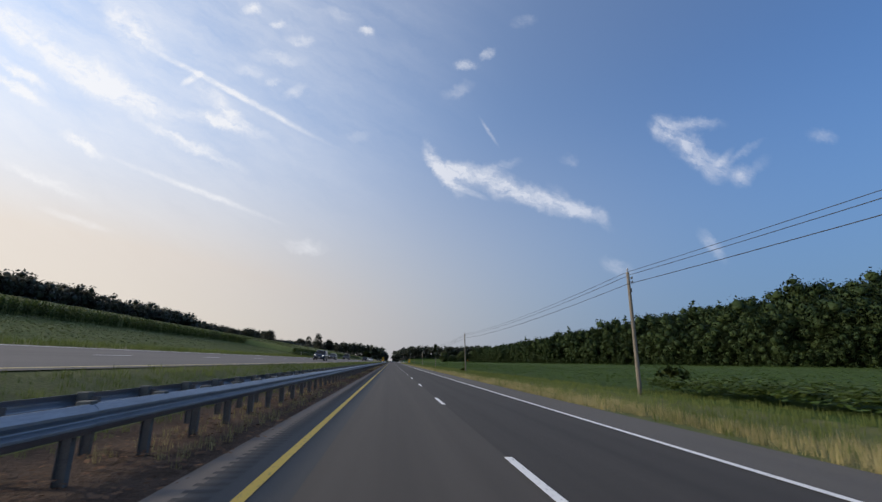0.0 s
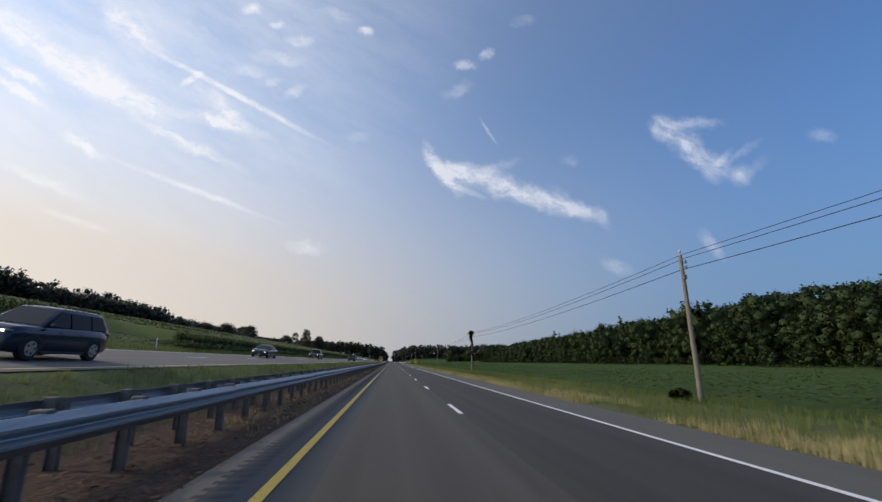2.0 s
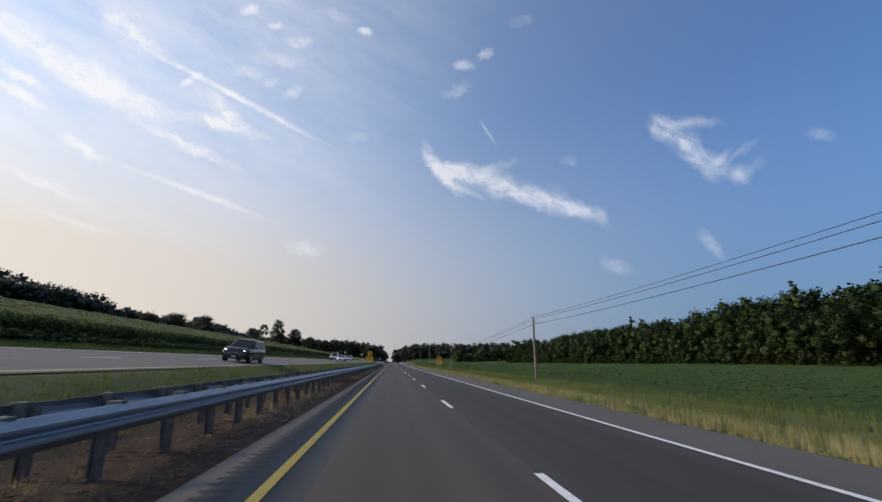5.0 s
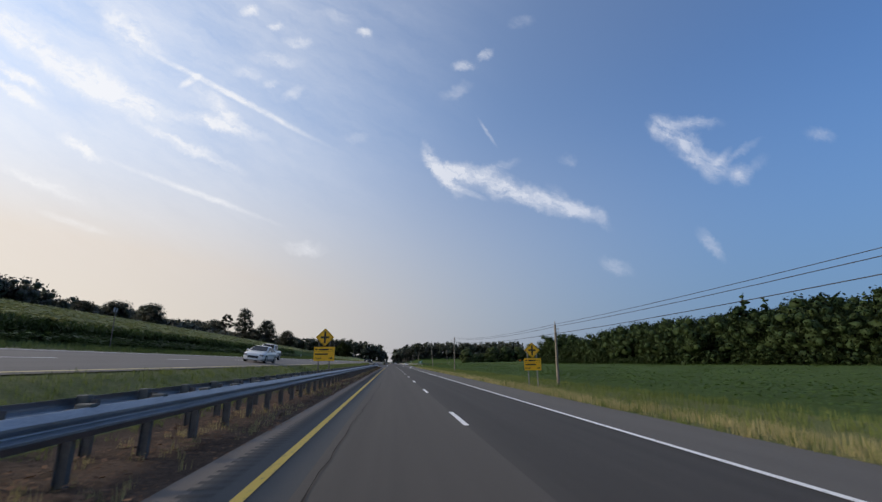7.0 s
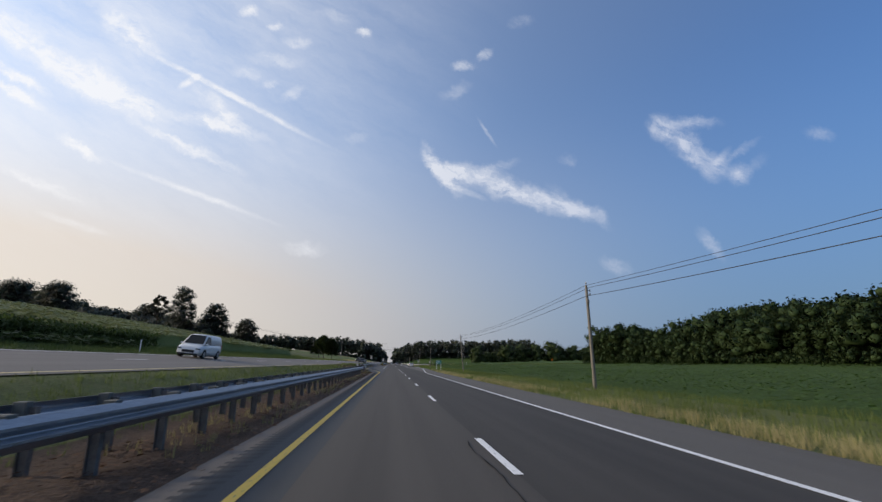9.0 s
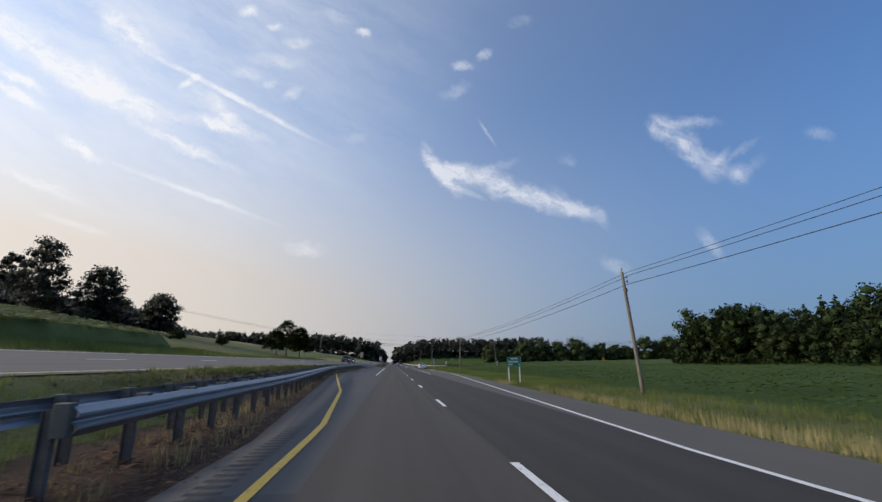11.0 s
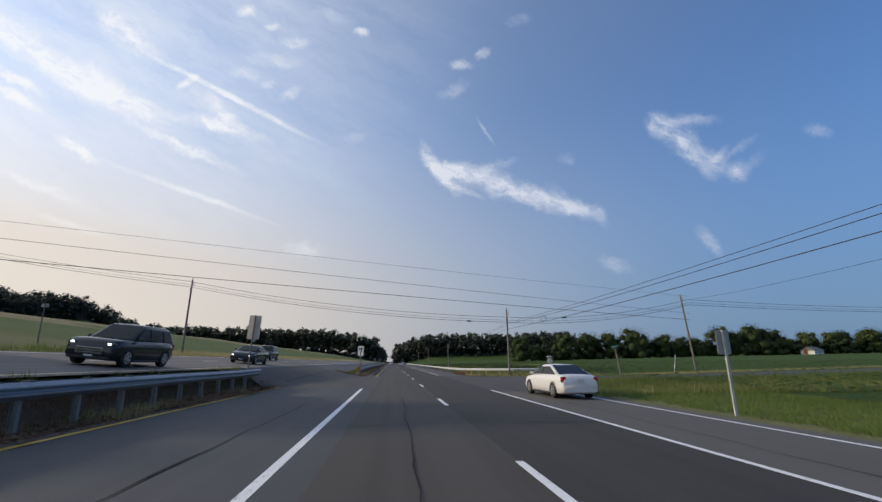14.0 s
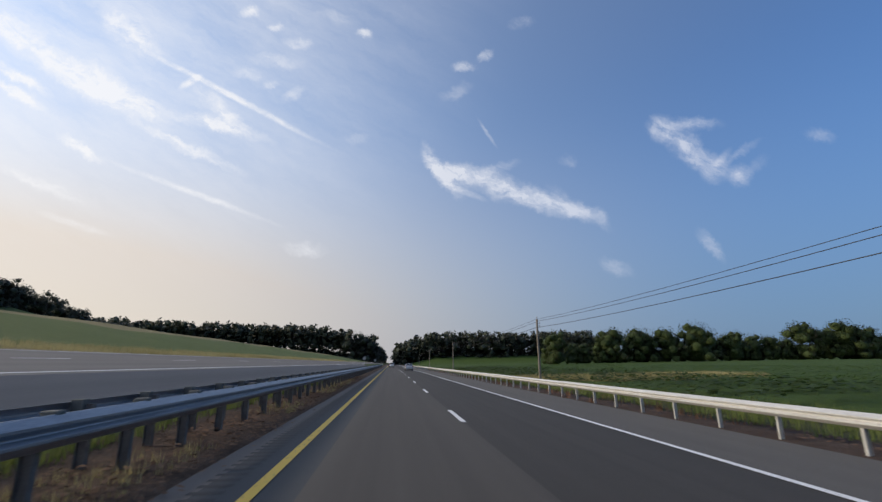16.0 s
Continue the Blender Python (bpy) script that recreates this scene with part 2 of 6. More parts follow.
def mat_bulb(name):
    m = Mat(name, 0.2)
    m.base((0.9, 0.9, 0.88))
    m.b.inputs["Emission Color"].default_value = (1.0, 0.96, 0.88, 1)
    m.b.inputs["Emission Strength"].default_value = 3.0
    return m.m


def mat_marking(name, c):
    """Road paint, worn through to the asphalt in specks."""
    m = Mat(name, 0.7)
    worn = m.noise(14, 5, 0.7, (1, 0.4, 1))
    m.base(m.mix(m.ramp(worn, [(0.56, (0, 0, 0)), (0.7, (0.75, 0.75, 0.75))]), c, (0.10, 0.10, 0.10)))
    return m.m


M = {
    "lane": mat_asphalt("asphalt grey", (0.064, 0.057, 0.049), 0.34),
    "lane_dark": mat_asphalt("asphalt dark", (0.045, 0.040, 0.034), 0.34),
    # bluish dark tone holds the guardrail's shadow as surface colour
    "inner": mat_asphalt("asphalt with bluish rail shadow", (0.047, 0.050, 0.053), 0.16),
    "shoulder": mat_asphalt("asphalt pale", (0.106, 0.097, 0.084), 0.1),
    "edge_strip": mat_asphalt("asphalt edge strip", (0.115, 0.103, 0.094), 0.12),
    "turn": mat_asphalt("asphalt turning lane", (0.068, 0.069, 0.071), 0.16),
    "opposite": mat_asphalt("asphalt opposite", (0.140, 0.127, 0.115), 0.22),
    "crossing": mat_asphalt("asphalt crossing", (0.078, 0.071, 0.066), 0.1),
    "crack": mat_mottled("crack sealant", (0.018, 0.017, 0.016), 0.9, 20, 0.6, 1.4, 0, 0.15, (1, 1, 1), 0.15),
    "white": mat_marking("road paint white", (0.78, 0.78, 0.76)),
    "yellow": mat_marking("road paint yellow", (0.72, 0.46, 0.06)),
    "yellow_pale": mat_marking("road paint faded yellow", (0.62, 0.50, 0.24)),
    "steel": mat_mottled("galvanised steel", (0.30, 0.33, 0.37), 0.45, 3, 0.75, 1.2, 0.75, 0.08, (1, 0.3, 3)),
    "steel_pale": mat_mottled("galvanised steel pale", (0.62, 0.62, 0.60), 0.5, 3, 0.8, 1.12, 0.35, 0.08, (1, 0.3, 3)),
    "post": mat_mottled("weathered post", (0.15, 0.14, 0.13), 0.7, 5, 0.6, 1.3, 0.3, 0.2),
    "post_grey": mat_mottled("grey weathered post", (0.26, 0.25, 0.23), 0.7, 5, 0.7, 1.2, 0.2, 0.2),
    "post_pale": mat_mottled("pale steel post", (0.5, 0.5, 0.48), 0.6, 5, 0.7, 1.2, 0.3, 0.1),
    "block": mat_mottled("weathered blockout", (0.13, 0.13, 0.115), 0.8, 6),
    "pole": mat_mottled("weathered pole wood", (0.20, 0.18, 0.15), 0.85, 4, 0.55, 1.35, 0, 0.5, (6, 6, 0.5)),
    "wire": mat_mottled("black cable", (0.02, 0.02, 0.022), 0.6, 5),
    "ceramic": mat_mottled("grey insulator", (0.35, 0.34, 0.33), 0.3, 8),
    "sign_yellow": mat_mottled("sign yellow", (0.95, 0.50, 0.012), 0.4, 1.5, 0.95, 1.05, 0, 0),
    "sign_black": mat_mottled("sign black", (0.012, 0.012, 0.012), 0.5, 3, 0.9, 1.1, 0, 0),
    "sign_orange": mat_mottled("sign orange", (0.9, 0.22, 0.015), 0.4, 1.5, 0.95, 1.05, 0, 0),
    "siding": mat_mottled("white siding", (0.72, 0.72, 0.70), 0.7, 2, 0.9, 1.05, 0, 0.1, (0.4, 0.4, 6)),
    "shingle": mat_mottled("grey shingles", (0.16, 0.15, 0.15), 0.9, 3, 0.7, 1.2),
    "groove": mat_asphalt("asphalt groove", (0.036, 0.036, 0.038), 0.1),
    "sign_white": mat_mottled("sign white", (0.75, 0.75, 0.74), 0.4, 1.5, 0.92, 1.05, 0, 0),
    "sign_green": mat_mottled("sign green", (0.01, 0.20, 0.11), 0.4, 1.5, 0.9, 1.1, 0, 0),
    "sign_back": mat_mottled("bare aluminium", (0.42, 0.42, 0.42), 0.45, 4, 0.8, 1.15, 0.5, 0.05),
    "tyre": mat_mottled("tyre rubber", (0.02, 0.02, 0.02), 0.85, 20),
    "rim": mat_mottled("alloy rim", (0.45, 0.45, 0.46), 0.35, 20, 0.9, 1.1, 0.8, 0),
    "glass": mat_mottled("dark window glass", (0.010, 0.012, 0.014), 0.18, 3, 0.9, 1.1, 0.0, 0.0, (1, 1, 1), 0.18),
    "trim": mat_mottled("black plastic trim", (0.02, 0.02, 0.022), 0.6, 20),
    "lamp": mat_paint("clear lamp", (0.7, 0.7, 0.68), 0.12, 0.8),
    "chrome": mat_paint("chrome trim", (0.6, 0.6, 0.6), 0.12, 0.0, 1.0),
    "bulb": mat_bulb("lit headlight"),
    "lens": mat_mottled("smoked lamp lens", (0.10, 0.10, 0.11), 0.2, 6, 0.8, 1.2, 0.0, 0.0),
    "tail": mat_paint("red tail lamp", (0.35, 0.01, 0.01), 0.15, 0.8),
    "plate": mat_mottled("number plate", (0.6, 0.6, 0.6), 0.5, 10),
    "bark": mat_mottled("bark", (0.10, 0.08, 0.06), 0.9, 6, 0.6, 1.3, 0, 0.6, (3, 3, 0.6)),
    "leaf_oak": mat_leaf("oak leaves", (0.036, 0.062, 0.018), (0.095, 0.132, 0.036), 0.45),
    "leaf_far": mat_leaf("ridge forest leaves", (0.046, 0.082, 0.031), (0.088, 0.135, 0.05), 0.45),
    # greyed colour and sheen imitate the haze in front of far woods
    "leaf_woods_hazed": mat_leaf("distant woods leaves with haze tone", (0.062, 0.08, 0.046), (0.088, 0.11, 0.062), 0.4, 0.7, 0.25),
    # paler than the oak leaves: haze over the rise, put into colour
    "leaf_rise_hazed": mat_leaf("rise tree leaves paled for haze", (0.07, 0.088, 0.055), (0.105, 0.125, 0.075), 0.55, 0.62, 0.4),
    "leaf_light": mat_leaf("pale woods leaves", (0.066, 0.102, 0.033), (0.105, 0.148, 0.047), 0.45, 0.7, 0.1),
    "leaf_vine": mat_leaf("vine leaves", (0.025, 0.05, 0.012), (0.08, 0.13, 0.03)),
    "leaf_soy": mat_leaf("bean leaves", (0.06, 0.105, 0.02), (0.105, 0.165, 0.035), 0.4),
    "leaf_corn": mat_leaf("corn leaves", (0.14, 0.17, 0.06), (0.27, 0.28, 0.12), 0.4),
    "leaf_crop": mat_leaf("pale crop leaves", (0.10, 0.13, 0.05), (0.18, 0.21, 0.09), 0.35),
    "leaf_bush": mat_leaf("bush leaves", (0.09, 0.13, 0.035), (0.19, 0.24, 0.07), 0.6),
    "leaf_weed": mat_leaf("weed leaves", (0.07, 0.115, 0.026), (0.14, 0.19, 0.05), 0.4),
    "grass_dry": mat_leaf("dry grass", (0.25, 0.23, 0.10), (0.56, 0.48, 0.25), 0.35, 0.9),
    "grass_green": mat_leaf("green grass", (0.095, 0.13, 0.036), (0.23, 0.27, 0.09), 0.38, 0.9),
    "grass_rust": mat_leaf("rusty dead grass", (0.16, 0.075, 0.04), (0.36, 0.19, 0.10), 0.2, 0.9),
    "grass_lawn": mat_leaf("mown grass", (0.10, 0.15, 0.036), (0.19, 0.25, 0.07), 0.38, 0.8),
    "litter": mat_leaf("dead leaves", (0.045, 0.026, 0.018), (0.27, 0.165, 0.105), 0.05, 0.9),
}


def mat_ground(name, c1, c2, c3, bump=0.6, c4=None):
    m = Mat(name, 0.95, 0, 0.15)
    broad, mid, fine = m.noise(0.05, 4), m.noise(0.9, 5), m.noise(11, 4, 0.7)
    col = m.mix(m.ramp(broad, [(0.35, (0, 0, 0)), (0.65, (1, 1, 1))]), c1, c2)
    col = m.mix(m.ramp(mid, [(0.45, (0, 0, 0)), (0.75, (0.8, 0.8, 0.8))]), col, c3)
    patch = m.noise(0.11, 5, 0.65, (1.0, 0.22, 1.0))
    col = m.mix(m.ramp(patch, [(0.52, (0, 0, 0)), (0.66, (0.75, 0.75, 0.75))]), col, c4 or c3)
    col = m.mix(0.5, col, m.ramp(fine, [(0.3, tone(c1, 0.4)), (0.7, tone(c2, 1.6))]))
    m.base(col)
    return m.bump(fine, bump, 0.12).m


M["earth_verge"] = mat_ground("verge earth and grass", (0.08, 0.10, 0.034), (0.12, 0.135, 0.05), (0.20, 0.175, 0.08))
M["earth_gravel"] = mat_ground("gravel and dead leaves", (0.062, 0.042, 0.032), (0.10, 0.068, 0.05), (0.17, 0.125, 0.095), 1.0)
M["earth_soy"] = mat_ground("bean field", (0.048, 0.08, 0.018), (0.064, 0.104, 0.022), (0.036, 0.062, 0.015), 0.6)
M["earth_left"] = mat_ground("rising meadow", (0.10, 0.135, 0.045), (0.14, 0.17, 0.06), (0.065, 0.095, 0.03), 0.9, (0.125, 0.15, 0.075))
M["earth_lawn"] = mat_ground("mown lawn", (0.11, 0.125, 0.046), (0.15, 0.155, 0.06), (0.20, 0.18, 0.08), 0.5, (0.26, 0.215, 0.115))
M["earth_rough"] = mat_ground("rough weedy ground", (0.05, 0.055, 0.026), (0.07, 0.075, 0.034), (0.09, 0.075, 0.045), 0.9, (0.15, 0.125, 0.07))
M["crop_top"] = mat_ground("corn canopy", (0.13, 0.165, 0.05), (0.18, 0.205, 0.07), (0.10, 0.135, 0.04), 0.8, (0.21, 0.22, 0.09))
M["earth_tan"] = mat_ground("stubble field", (0.20, 0.18, 0.08), (0.27, 0.22, 0.11), (0.33, 0.25, 0.14), 0.7, (0.12, 0.145, 0.055))


# ---- mesh helpers ----
def part(name, bm, material, parent=None, label=""):
    """Links a bmesh as one mesh object under a thing or a part."""
    me = bpy.data.meshes.new(name)
    bm.to_mesh(me)
    bm.free()
    return place(name, me, material, parent, label)


def place(name, me, material=None, parent=None, label="", m=None):
    if material and not me.materials:
        me.materials.append(material)
    ob = new(name, me)
    if parent:
        ob.parent = parent
    if m is not None:
        ob.matrix_basis = m
    if label:
        tagged(ob, label)
    return ob


def fast_mesh(name, verts, faces, smooth=False, normals=None):
    """A mesh from arrays: verts n x 3, faces m x 3 or m x 4, and normals n x 3 for soft shading."""
    verts, faces = np.asarray(verts, np.float32), np.asarray(faces, np.int32)
    me = bpy.data.meshes.new(name)
    k = faces.shape[1]
    me.vertices.add(len(verts))
    me.vertices.foreach_set("co", verts.ravel())
    me.loops.add(faces.size)
    me.loops.foreach_set("vertex_index", faces.ravel())
    me.polygons.add(len(faces))
    me.polygons.foreach_set("loop_start", np.arange(0, faces.size, k, dtype=np.int32))
    if smooth:
        me.polygons.foreach_set("use_smooth", np.ones(len(faces), bool))
    me.update(calc_edges=True)
    if normals is not None:
        me.normals_split_custom_set_from_vertices(normals)
    return me


def empty(name, m=None, label="", category="", group="", kind=""):
    ob = new(name)
    ob.empty_display_size = 0.2
    if m is not None:
        ob.matrix_basis = m
    return tagged(ob, label, category, group, kind)


def box(bm, cx, cy, cz, sx, sy, sz, m=None, bevel=0.0):
    r = bmesh.ops.create_cube(bm, size=1)
    vs = r["verts"]
    for v in vs:
        v.co = Vector((cx + v.co.x * sx, cy + v.co.y * sy, cz + v.co.z * sz))
    if bevel:
        edges = list({e for v in vs for e in v.link_edges})
        out = bmesh.ops.bevel(bm, geom=edges, offset=bevel, segments=1, affect="EDGES")
        vs = list({v for f in out["faces"] for v in f.verts} | {v for v in vs if v.is_valid})
    if m is not None:
        for v in vs:
            v.co = m @ v.co
    return bm


def new_box(*a, **k):
    return box(bmesh.new(), *a, **k)


def tube(bm, points, radii, sides=8, caps=True):
    """A round bar along points."""
    rings = []
    pts = [Vector(p) for p in points]
    for i, p in enumerate(pts):
        d = (pts[min(i + 1, len(pts) - 1)] - pts[max(i - 1, 0)]).normalized()
        a = d.orthogonal().normalized() if abs(d.z) > 0.9 else d.cross(Vector((0, 0, 1))).normalized()
        b = d.cross(a)
        r = radii[i] if isinstance(radii, (list, tuple)) else radii
        rings.append([bm.verts.new(p + (a * math.cos(t) + b * math.sin(t)) * r) for t in (2 * math.pi * j / sides for j in range(sides))])
    for q, w in zip(rings, rings[1:]):
        for j in range(sides):
            bm.faces.new((q[j], q[(j + 1) % sides], w[(j + 1) % sides], w[j]))
    if caps:
        bm.faces.new(rings[0][::-1])
        bm.faces.new(rings[-1])
    bmesh.ops.recalc_face_normals(bm, faces=bm.faces[:])
    return bm


def smooth_all(ob):
    for p in ob.data.polygons:
        p.use_smooth = True
    return ob


def loft(bm, rings, close=True, caps=True):
    vs = [[bm.verts.new(p) for p in r] for r in rings]
    n = len(vs[0])
    for q, w in zip(vs, vs[1:]):
        for j in range(n if close else n - 1):
            bm.faces.new((q[j], q[(j + 1) % n], w[(j + 1) % n], w[j]))
    if caps:
        bm.faces.new(vs[0][::-1])
        bm.faces.new(vs[-1])
    bmesh.ops.recalc_face_normals(bm, faces=bm.faces[:])
    return bm


def ramp_at(x, xs, zs):
    return float(np.interp(x, xs, zs))


# ---- lie of the land ----
CROSS0, CROSS1 = 481.0, 503.0          # opening in the median at the side road
KEYS_Y = [364, 414, 477, CROSS0, CROSS1, 507]


def paved_left(y):
    return ramp_at(y, KEYS_Y, [-2.75, -7.45, -7.45, -7.45, -2.75, -2.75])


def paved_right(y):
    return ramp_at(y, [150, 220, 362, 418, 472, 500, 506], [7.5, 8.1, 8.1, 9.9, 9.9, 8.8, 8.5])


def bank_foot(y):
    return ramp_at(y, KEYS_Y, [-5.4, -8.6, -8.6, -7.5, -3.2, -5.4])


def gz(x, y):
    """Height of the land."""
    pl, pr, bf = paved_left(y), paved_right(y), bank_foot(y)
    lift = 0.12 * (-2.75 - pl) / 4.7
    sh = pr - 7.4
    mouth = ramp_at(y, [455, 472, 508, 520], [0, 1, 1, 0])
    dip = -0.22 * (1 - mouth)
    fall = -0.025 * (pr - 2.0)
    xs = [-3500, -900, -230, -62, -30, -22, -18.7, -17.9, -9.1, bf - 0.02, pl - 0.02, -1.7, 2.0, pr, pr + 2.2, 15 + sh, 24, 92, 110, 150, 200, 320, 900, 3500]
    zs = [150, 75, 35, 10.3, 4.3, 2.75, 2.34, 2.32, 1.32, lift + 0.06, lift, 0, 0, fall, fall + dip * 0.7, dip * 0.7 + fall, -0.3, 0.35, 3.6, 13.5, 22, 30, 45, 90]
    z = ramp_at(x, xs, zs)
    if x < -62:                         # the rise on the left dips behind the lawn
        k = ramp_at(y, [505, 540, 640, 700, 740, 810, 900, 960], [1, 0.62, 0.62, 0.75, 0.8, 1.05, 0.45, 0.3])
        if y > 540:
            k = min(k, 0.5 + max(0, k - 0.5) * ramp_at(x, [-230, -150], [1, 0]))
        z = 10.3 + (z - 10.3) * k
    if x > 92:                          # the ridge on the right runs out past the forest
        z = 0.35 + (z - 0.35) * ramp_at(y, [-40, 90, 170, 240, 310, 380, 475, 530], [0.72, 0.82, 1.02, 0.95, 0.66, 0.5, 0.55, 0.06])
    if x > 15 and y > 945:              # wooded rise beyond the fields
        z += 11 * ramp_at(y, [945, 1000], [0, 1]) * ramp_at(x, [15, 45], [0, 1])
    if x < -250 and y > 800:            # far wooded hill
        z += 88 * math.exp(-((x + 640) / 170) ** 2 - ((y - 1270) / 260) ** 2)
    return z


def land():
    cols = sorted(set([-3500, -2000, -1200, -900, -800, -750, -700, -660, -620, -580, -540, -500, -460, -430, -400, -350, -300, -260, -230, -200, -170, -140, -115, -95, -80, -70, -62, -55, -48, -42, -36, -30, -26, -22]
                      + [round(-20 + 0.65 * i, 3) for i in range(72)] + [28, 32, 38, 45, 54, 64, 78, 92, 105, 120, 135, 150, 160, 180, 200, 230, 260, 320, 450, 650, 900, 1500, 2400, 3500]))
    rows = [-400, -200, -120, -80] + [-50 + 4 * i for i in range(130)] + [470 + i for i in range(44)] + [514 + 4 * i for i in range(78)] + [830, 860, 900, 930, 960, 1000, 1050, 1100, 1150, 1200, 1250, 1300, 1350, 1420, 1500, 1700, 2000, 2800, 3800, 4700]
    verts, faces, slot = [], [], []
    for y in rows:
        for x in cols:
            z = gz(x, y)
            under = (-18.3 < x < -8.96) or (paved_left(y) - 0.5 < x < paved_right(y) + 0.4) or (CROSS0 - 6 < y < CROSS1 + 8 and -12 < x < 0) \
                or (7 < x < 200 and 486.3 - 9 * math.exp(-(x - 7.4) / 5) < y < 498.2 + 6.5 * math.exp(-(x - 7.4) / 3.2)) or (500 < y < 660 and -9.5 < x < -5.4)
            if under:
                z -= 0.05
            elif abs(x) > 20 and y < 800:
                z += 0.35 * noise.noise((x * 0.03, y * 0.03, 0)) * min(1, (abs(x) - 20) / 20)
            verts.append((x, y, z))
    n = len(cols)
    for j in range(len(rows) - 1):
        ym = (rows[j] + rows[j + 1]) / 2
        for i in range(n - 1):
            xm = (cols[i] + cols[i + 1]) / 2
            faces.append((j * n + i, j * n + i + 1, (j + 1) * n + i + 1, (j + 1) * n + i))
            if max(bank_foot(ym) - 0.2, -8.3) < xm < 0 or (372 < ym < 481 and -8.9 < xm < 0):
                slot.append(1)
            elif xm > paved_right(ym) + 6.5:
                slot.append(2)
            elif xm < -21 and ym < 412:
                slot.append(3)
            elif xm < -18 and ym < 492:
                slot.append(4)
            elif xm < -18:
                edge = 4 * noise.noise((0, ym * 0.02, 4))
                slot.append(3 if -52 + 3 * edge < xm < -23 + edge or xm < -150 else 5)
            elif paved_right(ym) < xm < 11.2 + 1.5 * noise.noise((ym * 0.2, 1, 1)) and ym > 503:
                slot.append(1)
            elif 0 < xm < 26 + 8 * noise.noise((ym * 0.03, 6, 1)) and ym > 500:
                slot.append(6)
            elif 0 < xm and 392 < ym < 500:
                slot.append(4)
            else:
                slot.append(0)
    me = fast_mesh("ground", verts, faces, True)
    for k in ("earth_verge", "earth_gravel", "earth_soy", "earth_left", "earth_lawn", "earth_tan", "earth_rough"):
        me.materials.append(M[k])
    me.polygons.foreach_set("material_index", np.array(slot, np.int32))
    tagged(new("ground", me), "rolling farmland with grass verges beside the highway", "ground", kind="structure")


land()


def strip(name, left, right, y0, y1, material, label, category="road", step=4.0, lift=0.0, kind="structure", thick=0.0):
    """Paving between two edges that may drift with y."""
    rows = np.arange(y0, y1 + 0.001, step)
    verts, faces = [], []
    for y in rows:
        a = left(y) if callable(left) else left
        b = right(y) if callable(right) else right
        n_across = 4
        for i in range(n_across + 1):
            x = a + (b - a) * i / n_across
            verts.append((x, y, gz(x, y) + lift))
    for j in range(len(rows) - 1):
        for i in range(4):
            q = j * 5 + i
            faces.append((q, q + 1, q + 6, q + 5))
    me = fast_mesh(name, verts, faces)
    return tagged(place(name, me, material), label, category, kind=kind)


Y0, Y1 = -40.0, 1600.0
INNER = -1.05
strip("road", INNER, 2.0, Y0, Y1, M["lane"], "worn grey asphalt lane of the highway")
strip("road", 2.0, 5.7, Y0, Y1, M["lane_dark"], "darker asphalt lane beside the shoulder")
def inner_edge(y):
    return paved_left(y) + 0.42


# strip as wide as the rail's shadow, which its colour imitates
strip("road", inner_edge, INNER, Y0, 360, M["inner"], "asphalt strip coloured bluish dark for the guardrail's shadow")
strip("road", inner_edge, INNER, 360, 480, M["turn"], "bluish grey asphalt turning lane")
strip("road", paved_left, INNER, 480, 504, M["crossing"], "asphalt at the mouth of the median opening")
strip("road", inner_edge, INNER, 504, Y1, M["inner"], "asphalt strip coloured bluish dark for the guardrail's shadow")
strip("road", paved_left, inner_edge, Y0, 480, M["edge_strip"], "pale asphalt edge strip under the leaf litter")
strip("road", paved_left, inner_edge, 504, Y1, M["edge_strip"], "pale asphalt edge strip under the leaf litter")
strip("road", 5.7, paved_right, Y0, 476, M["shoulder"], "pale asphalt shoulder along the verge")
strip("road", 5.7, paved_right, 476, 504, M["crossing"], "asphalt at the mouth of the side road")
strip("road", 5.7, paved_right, 504, Y1, M["shoulder"], "pale asphalt shoulder along the verge")
strip("road", -17.9, -9.1, Y0, Y1, M["opposite"], "pale asphalt carriageway beyond the median")
strip("road", -9.1, -6.1, 505, 665, M["opposite"], "paved turning lane beyond the median rail")


def crossing():
    rows, verts, faces = np.arange(CROSS0 - 1, CROSS1 + 5, 1.0), [], []
    for y in rows:
        lo, hi = -9.1, -2.7
        for i in range(9):
            x = lo + (hi - lo) * i / 8
            verts.append((x, y, gz(x, y) + 0.006))
    for j in range(len(rows) - 1):
        for i in range(8):
            q = j * 9 + i
            faces.append((q, q + 1, q + 10, q + 9))
    tagged(place("road", fast_mesh("road", verts, faces), M["crossing"]), "patched asphalt opening through the median", "road", kind="structure")


crossing()


def side_road():
    xs = [7.4 + 0.6 * i for i in range(30)] + [27, 32, 40, 55, 75, 100, 140, 190]
    verts, faces = [], []
    for x in xs:
        k = math.exp(-(x - 7.4) / 3.2)
        lo, hi = 486.6 - 9.3 * math.exp(-(x - 7.4) / 5), 497.5 + 6.5 * k
        for i in range(9):
            y = lo + (hi - lo) * i / 8
            verts.append((x, y, gz(x, y) + 0.01))
    for j in range(len(xs) - 1):
        for i in range(8):
            q = j * 9 + i
            faces.append((q, q + 1, q + 10, q + 9))
    tagged(place("road", fast_mesh("road", verts, faces), M["crossing"]), "asphalt side road joining the highway", "road", kind="structure")


side_road()


